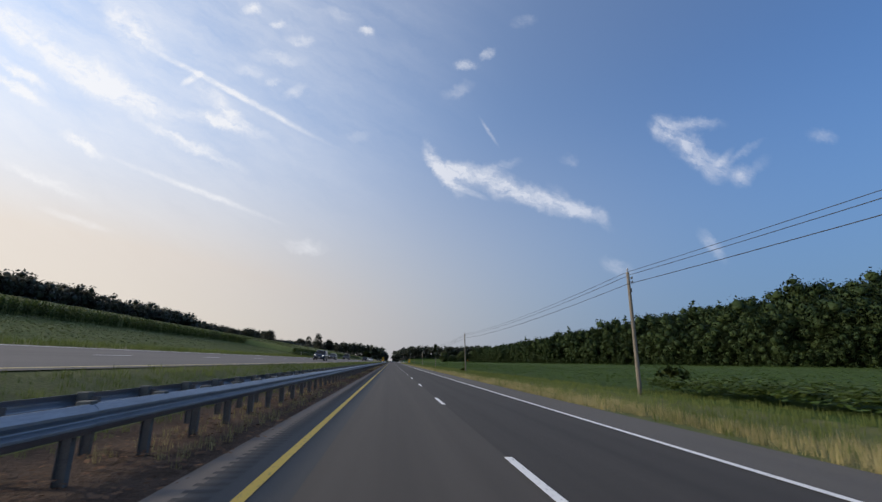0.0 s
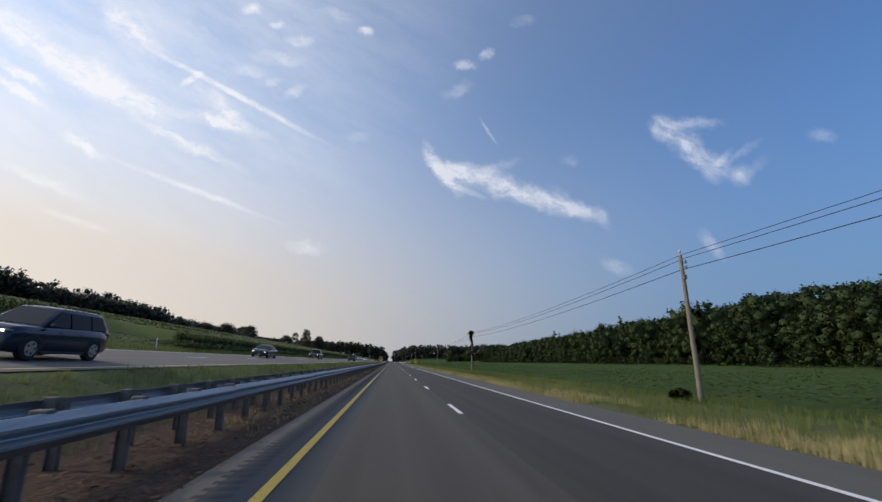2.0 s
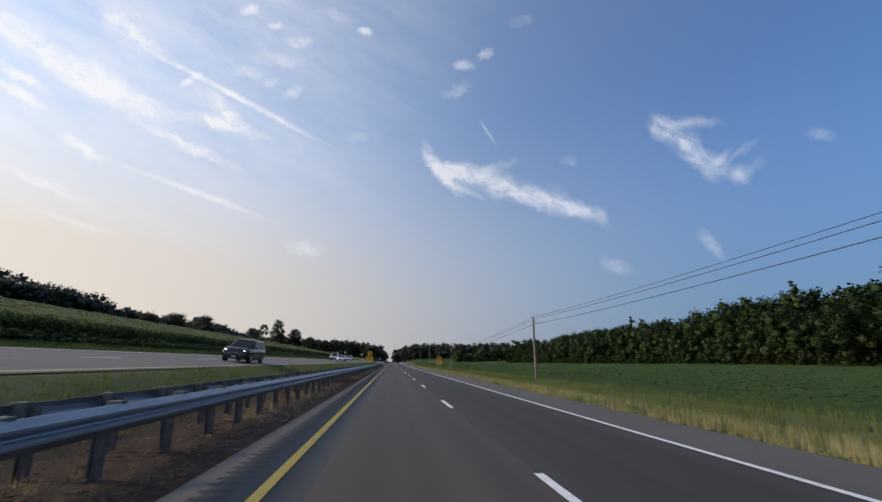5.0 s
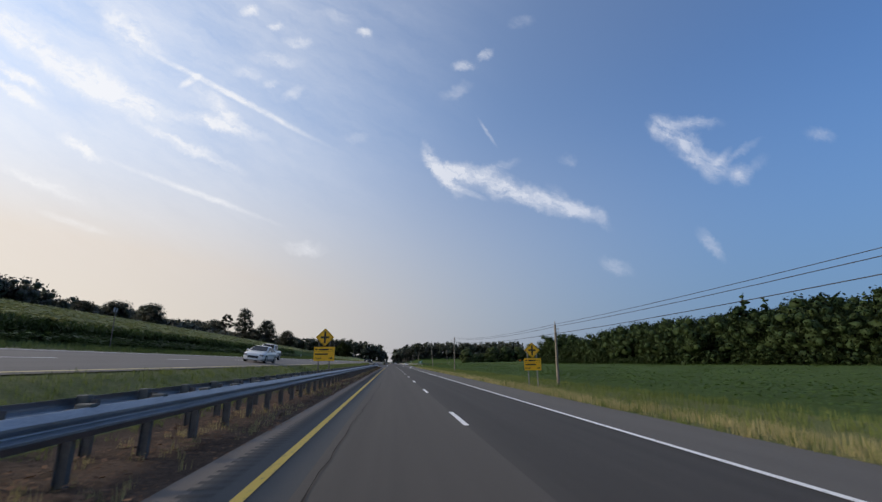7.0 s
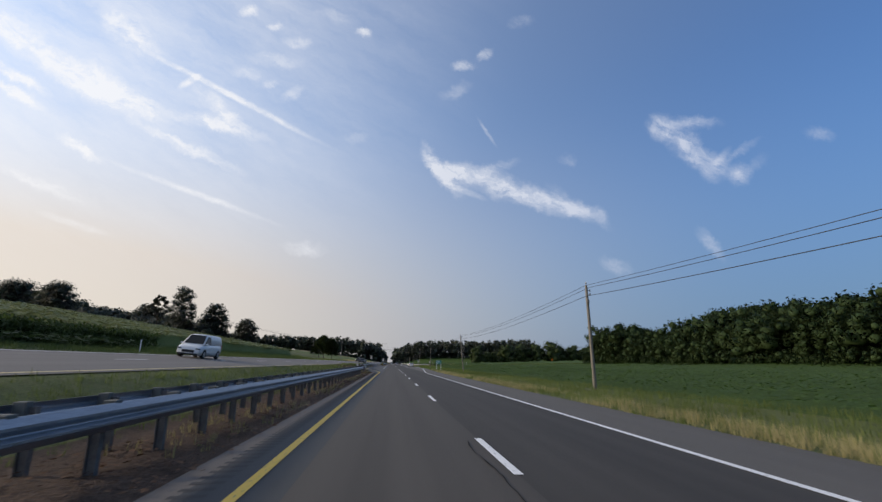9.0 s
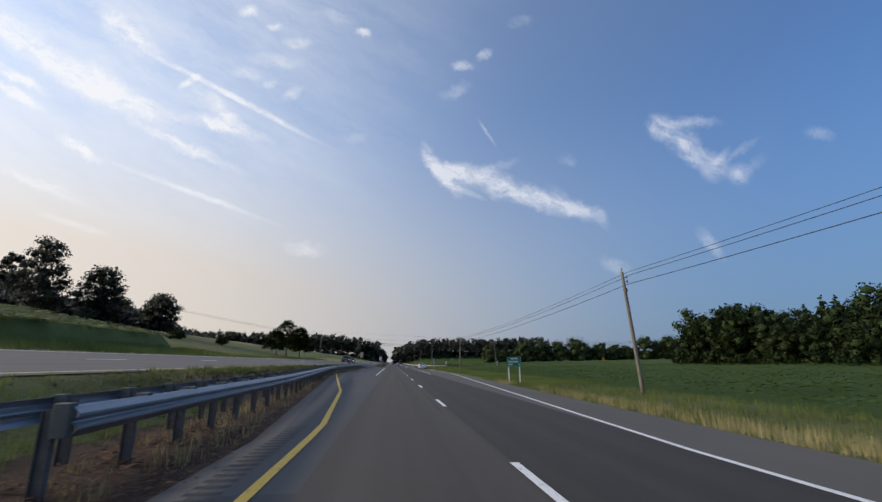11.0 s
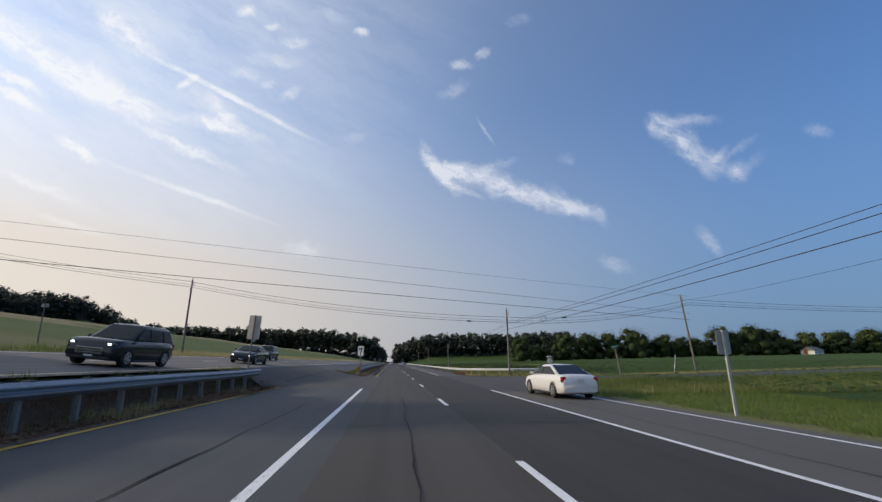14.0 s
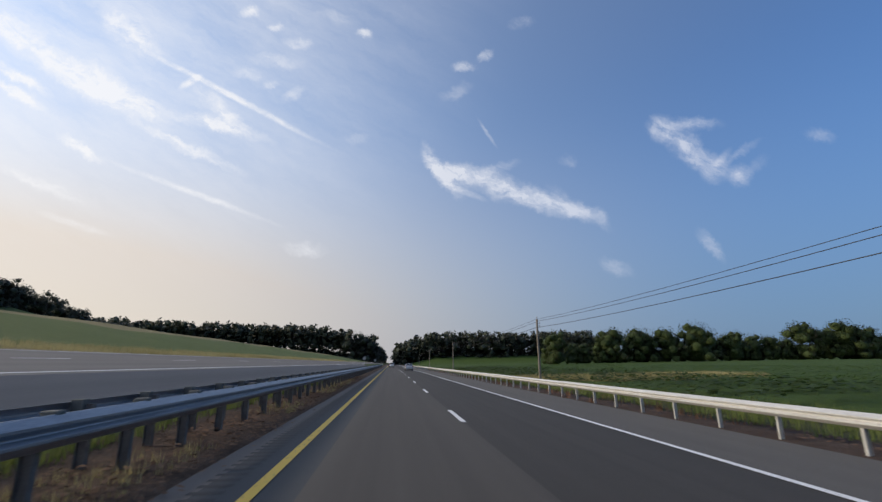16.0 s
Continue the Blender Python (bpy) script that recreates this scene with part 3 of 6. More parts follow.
# ---- road markings ----
def line(name, xc, y0, y1, w, material, label, step=2.0, lift=0.011):
    f = xc if callable(xc) else (lambda y: xc)
    rows = np.linspace(y0, y1, max(2, int((y1 - y0) / step) + 1))
    verts, faces = [], []
    for y in rows:
        for s in (-w / 2, w / 2):
            x = f(y) + s
            verts.append((x, y, gz(x, y) + lift))
    for j in range(len(rows) - 1):
        faces.append((2 * j, 2 * j + 1, 2 * j + 3, 2 * j + 2))
    return tagged(place(name, fast_mesh(name, verts, faces), material), label, "road marking", kind="structure")


L_EDGE = -1.63


def yellow_x(y):
    return ramp_at(y, [366, 380, 414], [L_EDGE, -2.7, -6.95])


line("edge_line", yellow_x, Y0, 482.5, 0.16, M["yellow"], "solid yellow edge line beside the guardrail")
line("edge_line", L_EDGE, 503, 1300, 0.16, M["yellow"], "solid yellow edge line beside the guardrail")
line("edge_line", -1.74, 412, 479.5, 0.17, M["white"], "solid white line beside the turning lane")
line("edge_line", lambda y: ramp_at(y, [362, 420], [5.6, 9.15]), Y0, 480.2, 0.15, M["white"], "solid white edge line along the shoulder")
line("edge_line", 5.6, 418, 477, 0.15, M["white"], "solid white line beside the exit lane")
line("edge_line", 5.6, 505, 1300, 0.15, M["white"], "solid white edge line along the shoulder")
line("edge_line", -17.3, Y0, 1300, 0.15, M["white"], "white edge line of the far carriageway")
line("edge_line", -9.5, Y0, 484, 0.15, M["yellow_pale"], "faded yellow edge line beside the median")
line("edge_line", -9.5, 505, 1300, 0.15, M["white"], "pale edge line beside the turning lane")
for k in range(-3, 60):
    y = 16.84 + 12.19 * k
    line("lane_dash", 2.0, y, y + 3.05, 0.14, M["white"], "worn white lane dash on the asphalt", 3.05)
for k in range(-1, 50):
    y = 10.0 + 12.19 * k
    line("lane_dash", -13.4, y, y + 3.05, 0.13, M["white"], "worn white lane dash on the asphalt", 3.05)


def crack(xs, ys, w, label="black sealed crack in the asphalt"):
    verts, faces = [], []
    n = 70
    for i in range(n + 1):
        u = i / n
        x, y = xs[0] + (xs[1] - xs[0]) * u, ys[0] + (ys[1] - ys[0]) * u
        j = 0.09 * noise.noise((x * 0.5, y * 0.5, 7)) + 0.05 * noise.noise((x * 3, y * 3, 3))
        along = abs(ys[1] - ys[0]) > abs(xs[1] - xs[0])
        ww = w * (0.2 + 0.8 * abs(noise.noise((x * 1.2, y * 1.2, 1))))
        for s in (-ww / 2, ww / 2):
            px, py = (x + j + s, y) if along else (x, y + j + s)
            verts.append((px, py, gz(px, py) + 0.014))
    for i in range(n):
        faces.append((2 * i, 2 * i + 1, 2 * i + 3, 2 * i + 2))
    tagged(place("crack", fast_mesh("crack", verts, faces), M["crack"]), label, "crack", kind="structure")


for ya, yb in ((118, 138), (52, 66), (214, 226), (283, 300), (368, 386), (388, 398), (405, 416), (424, 447), (470, 486), (486, 500)):
    crack((1.66, 1.74), (ya, yb), 0.05)
for y in (266.5, 463.2, 494.0):
    crack((-1.4, 5.6), (y, y + 0.2), 0.07)
crack((-3.4, -3.0), (384, 398), 0.09)
crack((-4.0, -3.2), (398, 470), 0.08)
crack((-8.5, -2.0), (484, 487), 0.08)
crack((-8.0, -1.6), (490, 495), 0.10)
crack((-2.8, -2.2), (478, 500), 0.07)
crack((-8.9, -1.0), (500, 482), 0.09)
crack((-5.2, -4.4), (482, 503), 0.06)
crack((-8.8, -5.0), (497, 498.5), 0.07)
crack((-9.0, -2.4), (483.5, 484.6), 0.06)
crack((-7.2, -6.4), (484, 500), 0.08)
crack((-3.6, 0.6), (499.5, 501.5), 0.07)
crack((6.6, 7.0), (440, 480), 0.05)
crack((0.2, 0.5), (440, 472), 0.05)
crack((3.8, 3.9), (20, 60), 0.04)
crack((-0.9, -0.6), (230, 262), 0.04)


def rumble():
    """Rumble grooves as flat, darker quads laid on the inner strip."""
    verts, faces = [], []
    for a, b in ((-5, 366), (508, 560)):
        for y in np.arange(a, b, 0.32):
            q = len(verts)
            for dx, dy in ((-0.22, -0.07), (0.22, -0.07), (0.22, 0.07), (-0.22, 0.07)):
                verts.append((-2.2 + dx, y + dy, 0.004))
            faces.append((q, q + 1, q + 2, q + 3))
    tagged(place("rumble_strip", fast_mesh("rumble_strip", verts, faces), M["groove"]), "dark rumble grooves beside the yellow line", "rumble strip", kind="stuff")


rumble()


# ---- guardrails ----
def w_profile(depth=0.36):
    """Cross-section of a corrugated rail: out from the post, up."""
    pts = [(0.0, 0.0), (0.02, 0.02), (0.08, 0.09), (0.08, 0.12), (0.02, 0.165), (0.015, 0.18), (0.02, 0.195), (0.08, 0.24), (0.08, 0.27), (0.02, 0.34), (0.0, 0.36)]
    return [(a, b * depth / 0.36) for a, b in pts]


def rail_panel(name, length, side, depth, material):
    """One rail length along y, bulging to side (+1 right, -1 left); its top is at z = 0."""
    prof = w_profile(depth)
    outer = [(side * a, b - depth) for a, b in prof]
    inner = [(side * (a - 0.012), b - depth) for a, b in prof][::-1]
    ring = outer + inner
    bm = bmesh.new()
    loft(bm, [[(x, y, z) for x, z in ring] for y in (0.0, length)])
    me = bpy.data.meshes.new(name)
    bm.to_mesh(me)
    bm.free()
    me.materials.append(material)
    return me


def i_post(height, material, size, name="post"):
    bm = bmesh.new()
    for cy in (-size / 2, size / 2):
        box(bm, 0, cy, height / 2 - 0.15, size * 0.71, 0.012, height + 0.3)
    box(bm, 0, 0, height / 2 - 0.15, 0.012, size - 0.012, height + 0.3)
    me = bpy.data.meshes.new(name)
    bm.to_mesh(me)
    bm.free()
    me.materials.append(material)
    return me


def block_mesh(material, name="blockout"):
    bm = new_box(0, 0, -0.165, 0.19, 0.15, 0.40, bevel=0.012)
    me = bpy.data.meshes.new(name)
    bm.to_mesh(me)
    bm.free()
    me.materials.append(material)
    return me


PANEL = 3.81


def guardrail(points, label, back, top, depth, rail_mat, post_mat):
    """A steel guardrail along points in plan. The rail faces right of the way; a second one stands back metres behind it."""
    thing = empty("guardrail", label=label, category="guardrail")
    right_rail, left_rail = rail_panel("rail", PANEL + 0.06, 1, depth, rail_mat), rail_panel("rail", PANEL + 0.06, -1, depth, rail_mat)
    post, block = i_post(top - 0.04, post_mat, 0.14 if back > 0 else 0.085), block_mesh(M["block"])
    tie = bpy.data.meshes.new("tie")
    bm = new_box(-back / 2, 0, -0.05, max(0.1, back - 0.2), 0.12, 0.09, bevel=0.01)
    bm.to_mesh(tie)
    bm.free()
    tie.materials.append(M["block"])
    pts = [Vector(p) for p in points]
    lens = [(b - a).length for a, b in zip(pts, pts[1:])]
    total = sum(lens)

    def at(s):
        s = max(0.0, min(total, s))
        for (a, b), ln in zip(zip(pts, pts[1:]), lens):
            if s <= ln + 1e-6:
                return a.lerp(b, s / ln)
            s -= ln
        return pts[-1]

    for i in range(int(total / PANEL)):
        a, b = at(i * PANEL), at((i + 1) * PANEL)
        d = (b - a).normalized()
        out = Vector((d.y, -d.x))
        turn = math.atan2(-d.x, d.y)
        sway = 0.012 * noise.noise((i * 0.7, 3, 1))
        za, zb = gz(a.x, a.y), gz(b.x, b.y)
        aim_up = Matrix.Rotation(turn, 4, "Z") @ Matrix.Rotation(math.atan2(zb - za, PANEL), 4, "X")
        for shift, mesh in ((0.235 if back else 0.06, right_rail), (-back - 0.235, left_rail)):
            if shift > 0 or back:
                o = out * shift
                place("rail", mesh, parent=thing, m=Matrix.Translation((a.x + o.x, a.y + o.y, za + top + sway)) @ aim_up)
        for half in (0.0, PANEL / 2):
            p = at(i * PANEL + half)
            z = gz(p.x, p.y)
            for shift, side in ((0.0, 1), (-back, -1)):
                if side < 0 and back < 0.5:
                    continue
                q = p + out * shift
                lean = 0.02 * noise.noise((i * 1.7 + half, 9, 4 + side))
                place("post", post, parent=thing, m=Matrix.Translation((q.x, q.y, z)) @ Matrix.Rotation(turn + math.pi / 2, 4, "Z") @ Matrix.Rotation(lean, 4, "X"))
                if not back:
                    continue
                o = q + out * side * 0.15
                place("blockout", block, parent=thing, m=Matrix.Translation((o.x, o.y, z + top)) @ Matrix.Rotation(turn, 4, "Z"))
            if back > 2 and half:
                place("tie", tie, parent=thing, m=Matrix.Translation((p.x, p.y, z + top)) @ Matrix.Rotation(turn, 4, "Z"))
    return thing


RAIL_TOP = 0.98
guardrail([(-7.95, 422.3), (-7.95, 479.5)], "grey steel guardrail beside the turning lane", 0.3, RAIL_TOP + 0.12, 0.37, M["steel"], M["post_grey"])
guardrail([(-4.0, 360), (-4.5, 374), (-7.6, 412), (-7.95, 422.3)], "grey steel guardrail bending away beside the turning lane", 0.9, RAIL_TOP + 0.06, 0.37, M["steel"], M["post"])
guardrail([(-4.0, -24), (-4.0, 360)], "long grey steel guardrail standing in leaf litter along the median", 0.9, RAIL_TOP, 0.37, M["steel"], M["post"])
guardrail([(-3.775, 507.0), (-3.775, 518.44)], "grey steel guardrail starting beyond the median opening", 0.0, RAIL_TOP, 0.37, M["steel"], M["post"])
guardrail([(-3.95, 518.43), (-3.95, 720)], "grey steel guardrail beyond the median opening", 0.6, RAIL_TOP, 0.37, M["steel"], M["post"])
guardrail([(8.95, 715), (8.95, 530), (9.1, 520), (9.8, 511), (11.2, 506), (14.0, 503), (18.8, 501.8)], "pale galvanised guardrail curving into the side road", 0.0, 0.77, 0.29, M["steel_pale"], M["post_pale"])


# ---- utility poles and wires ----
def pole_mesh(height, r0, r1, name="shaft"):
    bm = bmesh.new()
    n = 7
    tube(bm, [(0.02 * noise.noise((i, height, 0)), 0.02 * noise.noise((i, height, 5)), -0.3 + (height + 0.3) * i / n) for i in range(n + 1)],
         [r0 + (r1 - r0) * i / n for i in range(n + 1)], 10)
    return bm


POLE_X = 14.0
POLES = [(POLE_X, -35, 6.9), (POLE_X, 24.6, 7.0), (13.75, 83.3, 6.8), (POLE_X, 143.1, 6.75), (POLE_X, 203, 6.1), (13.1, 259.4, 4.7), (13.3, 319.1, 6.8),
         (14.2, 378.5, 7.0), (12.8, 437.9, 6.3), (13.4, 502.3, 7.5), (13.1, 555.6, 5.6), (13.1, 612, 6.0), (13.0, 670, 6.2), (13.0, 728, 6.2)]


def utility_pole(x, y, height, label, lean=(0, 0), fittings=True):
    z = gz(x, y)
    thing = empty("utility_pole", pose(x, y, z, lean[0], lean[1], 0), label, "utility pole", "poles along the verge")
    smooth_all(part("shaft", pole_mesh(height, 0.125, 0.085), M["pole"], thing))
    if fittings:
        bm = bmesh.new()
        tube(bm, [(0, 0, height), (0, 0, height + 0.12)], 0.02, 6)
        tube(bm, [(0, 0, height + 0.1), (0, 0, height + 0.16), (0, 0, height + 0.22), (0, 0, height + 0.26)], [0.05, 0.06, 0.04, 0.03], 8)
        part("insulator", bm, M["ceramic"], thing)
        for dz in (0.35, 0.6):
            bm = bmesh.new()
            tube(bm, [(0.1, 0, height - dz), (0.26, 0, height - dz + 0.02)], 0.018, 6)
            tube(bm, [(0.24, 0, height - dz - 0.05), (0.24, 0, height - dz + 0.1)], [0.05, 0.035], 8)
            part("insulator", bm, M["ceramic"], thing)
        part("bracket", new_box(0, -0.14, height - 1.1, 0.14, 0.08, 0.22, bevel=0.01), M["post"], thing)
    return thing


LEANS = {378.5: (0, -4), 437.9: (0, 1.5), 83.3: (0, -0.8), 143.1: (0, 0.8), 259.4: (0, 0.6)}
for x, y, h in POLES:
    extra = " with a vine-hung top" if y == 143.1 else (" leaning a little over the grass" if y in (378.5, 437.9) else " standing in the grass verge")
    utility_pole(x, y, h, "grey weathered wooden utility pole" + extra, LEANS.get(y, (0, 0)))
utility_pole(-22.9, 504, 8.1, "weathered wooden utility pole beyond the far carriageway", (0, 1.5))
utility_pole(34.3, 499.6, 8.8, "leaning weathered wooden pole in the field edge", (1, -5))
utility_pole(-75, 506, 9, "distant wooden utility pole in the stubble field")


def wire(points, radius, sag, label):
    """A cable that hangs between points."""
    pts = []
    for a, b in zip(points, points[1:]):
        a, b = Vector(a), Vector(b)
        for i in range(14):
            u = i / 14
            p = a.lerp(b, u)
            p.z -= sag * 4 * u * (1 - u)
            pts.append(p)
    pts.append(Vector(points[-1]))
    bm = tube(bmesh.new(), pts, radius, 5)
    return tagged(part("overhead_wire", bm, M["wire"]), label, "wire")


DROP = {502.3: -1.55}
for dx, dz, r, sag in ((0.0, 0.03, 0.013, 0.52), (0.2, -0.12, 0.015, 0.55), (-0.1, -0.72, 0.017, 0.5)):
    wire([(x + dx, y, gz(x, y) + h + dz + DROP.get(y, 0)) for x, y, h in POLES], r, sag, "black overhead wire strung along the roadside poles")
E1 = Vector((-22.9, 504, gz(-22.9, 504) + 7.9))
E2 = Vector((13.4, 502.3, gz(13.4, 502.3) + 6.6))
E3 = Vector((34.6, 499.6, gz(34.3, 499.6) + 8.3))
E0 = Vector((-75, 506, gz(-75, 506) + 8.6))
E4 = Vector((110, 512, gz(110, 512) + 8.0))
for dz, r in ((0.0, 0.02), (-0.35, 0.014), (-0.6, 0.022)):
    up = Vector((0, 0, dz))
    wire([E0 + up, E1 + up, E2 + up, E3 + up, E4 + up], r, 0.8, "black cable crossing the highway between poles")
for zl, zr, r in ((8.2, 5.75, 0.02), (9.55, 6.5, 0.014), (10.5, 8.5, 0.010)):
    wire([Vector((-31.2, 477.0, zl)), Vector((34.5, 499.6, zr))], r, 0.15, "black cable crossing high over the highway")
utility_pole(-31.2, 477.0, 6.2, "distant wooden utility pole on the rise")
wire([(12.8, 437.9, gz(12.8, 437.9) + 6.0), E3], 0.012, 0.8, "black cable slanting to the leaning pole")


def splice(p, q, n=1):
    bm = bmesh.new()
    d = (Vector(q) - Vector(p))
    tube(bm, [p, Vector(p) + d * 0.12, Vector(p) + d * 0.88, q], [0.03, 0.085, 0.085, 0.03], 8)
    tagged(part("cable_splice", bm, M["wire"]), "black splice case hung on the cable", "cable splice")


def along(a, b, u, sag):
    p = a.lerp(b, u)
    p.z -= sag * 4 * u * (1 - u)
    return p


up = Vector((0, 0, -0.6))
splice(along(E1 + up, E2 + up, 0.87, 0.8), along(E1 + up, E2 + up, 0.885, 0.8))
splice(along(E2, E3, 0.30, 0.8), along(E2, E3, 0.325, 0.8))
P9 = Vector((13.3, 502.3, gz(13.4, 502.3) + 4.85))
P10 = Vector((13.0, 555.6, gz(13.1, 555.6) + 4.5))
splice(along(P9, P10, 0.035, 0.6), along(P9, P10, 0.05, 0.6))
P8 = Vector((12.7, 437.9, gz(12.8, 437.9) + 5.2))
P7 = Vector((14.1, 378.5, gz(14.2, 378.5) + 5.9))
splice(along(P7, P8, 0.95, 0.6), along(P7, P8, 0.965, 0.6))
ring_at = along(E2, E3, 0.2, 0.8)
bm = bmesh.new()
tube(bm, [ring_at + Vector((0.32 * math.cos(a), 0.05, -0.05 + 0.32 * math.sin(a))) for a in np.linspace(0, 2 * math.pi, 20)], 0.03, 6, False)
tagged(part("cable_coil", bm, M["wire"]), "black coil of spare cable tied to the wire", "cable coil")


# ---- signs ----
def plate(name, shape, thick, material, parent, m, label=""):
    """A flat plate from a 2D outline (x, z), facing -y."""
    bm = bmesh.new()
    lo = [bm.verts.new((x, 0, z)) for x, z in shape]
    hi = [bm.verts.new((x, thick, z)) for x, z in shape]
    bm.faces.new(lo)
    bm.faces.new(hi[::-1])
    n = len(shape)
    for i in range(n):
        bm.faces.new((lo[i], hi[i], hi[(i + 1) % n], lo[(i + 1) % n]))
    bmesh.ops.recalc_face_normals(bm, faces=bm.faces[:])
    for v in bm.verts:
        v.co = m @ v.co
    return part(name, bm, material, parent, label)


def rounded(w, h, r=0.04):
    out = []
    for cx, cz, a0 in ((w / 2 - r, h / 2 - r, 0), (-w / 2 + r, h / 2 - r, 90), (-w / 2 + r, -h / 2 + r, 180), (w / 2 - r, -h / 2 + r, 270)):
        for k in range(4):
            a = radians(a0 + 30 * k)
            out.append((cx + r * math.cos(a), cz + r * math.sin(a)))
    return out


def rect(x0, z0, x1, z1):
    return [(x0, z0), (x1, z0), (x1, z1), (x0, z1)]


def up_at(z, y=0.0, turn=0.0):
    return Matrix.Translation((0, y, z)) @ Matrix.Rotation(radians(turn), 4, "Y")


def word(text, size, x, z, material, parent, m):
    """Raised lettering, centred on x with its foot at z."""
    curve = bpy.data.curves.new("word", "FONT")
    curve.body, curve.size, curve.align_x, curve.extrude = text, size, "CENTER", 0.0015
    holder = bpy.data.objects.new("word", curve)
    me = bpy.data.meshes.new_from_object(holder)
    me.transform(Matrix.Translation((x, 0, z)) @ Matrix.Rotation(math.pi / 2, 4, "X"))
    bpy.data.objects.remove(holder)
    me.materials.clear()
    place("lettering", me, material, parent, m=m)


def crossroad_sign(x, y, rz, label, low_z, top_z, k, post):
    """Yellow diamond with a black cross over a yellow street-name panel, on two posts."""
    thing = empty("crossroad_sign", pose(x, y, gz(x, y), 0, 0, rz), label, "road sign", "crossroad warning signs")
    for px in (-0.38, 0.38):
        part("post", new_box(px * k, 0.05, (top_z + 0.2) / 2 - 0.15, 0.08, 0.05, top_z + 0.5, bevel=0.008), M[post], thing)
    scale = Matrix.Diagonal((k, 1, k, 1))
    low = up_at(low_z) @ scale
    ink_low, ink_top = up_at(low_z, -0.004) @ scale, up_at(top_z, -0.004) @ scale
    name_plate = plate("name_plate", rounded(1.45, 0.98), 0.012, M["sign_yellow"], thing, low)
    plate("rule", rect(-0.70, 0.145, 0.70, 0.158), 0.003, M["sign_black"], name_plate, ink_low)
    word("Rd", 0.2, 0.50, 0.235, M["sign_black"], name_plate, ink_low)
    word("Road", 0.2, -0.42, -0.36, M["sign_black"], name_plate, ink_low)
    for z, a, b in ((0.30, -0.38, 0.30), (-0.02, -0.62, 0.26)):
        plate("lettering", rect(a, z - 0.05, b, z + 0.05), 0.003, M["sign_black"], name_plate, ink_low, "black bars of lettering")
    plate("arrow", [(-0.66, 0.30), (-0.54, 0.38), (-0.54, 0.33), (-0.46, 0.33), (-0.46, 0.27), (-0.54, 0.27), (-0.54, 0.22)], 0.003, M["sign_black"], name_plate, ink_low)
    plate("arrow", [(0.62, -0.30), (0.48, -0.38), (0.48, -0.33), (0.34, -0.33), (0.34, -0.27), (0.48, -0.27), (0.48, -0.22)], 0.003, M["sign_black"], name_plate, ink_low)
    top = up_at(top_z, 0, 45) @ scale
    diamond = plate("diamond_plate", rounded(0.92, 0.92, 0.06), 0.012, M["sign_yellow"], thing, top)
    for shape in (rect(-0.07, -0.42, 0.07, 0.42), rect(-0.30, -0.07, -0.075, 0.07), rect(0.075, -0.07, 0.30, 0.07)):
        plate("cross_bar", shape, 0.003, M["sign_black"], diamond, ink_top)
    for a in (0, 90, 180, 270):
        plate("border", rect(-0.41, 0.395, 0.41, 0.415), 0.003, M["sign_black"], diamond, up_at(top_z, -0.004, 45 + a) @ scale)
    return thing


crossroad_sign(-4.65, 257.6, 0, "yellow diamond crossroad sign over a yellow name panel in the median", 2.12, 3.27, 1.0, "post")
crossroad_sign(10.05, 256.0, 0, "yellow diamond crossroad sign over a yellow name panel on the verge", 1.63, 2.6, 0.85, "post_grey")


def guide_sign(x, y):
    thing = empty("guide_sign", pose(x, y, gz(x, y), 0, 0, 2), "small green guide sign on two white posts in grass", "road sign")
    for px in (-0.5, 0.5):
        part("post", new_box(px, 0.06, 0.9, 0.09, 0.09, 2.3, bevel=0.01), M["sign_white"], thing)
    board = plate("board", rounded(1.3, 0.85), 0.015, M["sign_green"], thing, up_at(1.8))
    for shape in (rect(-0.62, 0.385, 0.62, 0.40), rect(-0.62, -0.40, 0.62, -0.385), rect(-0.62, 0.13, 0.62, 0.145), rect(-0.62, -0.385, -0.605, 0.385), rect(0.605, -0.385, 0.62, 0.385)):
        plate("border", shape, 0.003, M["sign_white"], board, up_at(1.8, -0.004))
    for a, b, z in ((-0.3, 0.35, 0.27), (-0.52, 0.4, 0.0), (-0.52, -0.15, -0.22), (0.4, 0.52, -0.22)):
        plate("lettering", rect(a, z - 0.055, b, z + 0.055), 0.003, M["sign_white"], board, up_at(1.8, -0.004), "white bars of lettering")


guide_sign(10.9, 393.3)


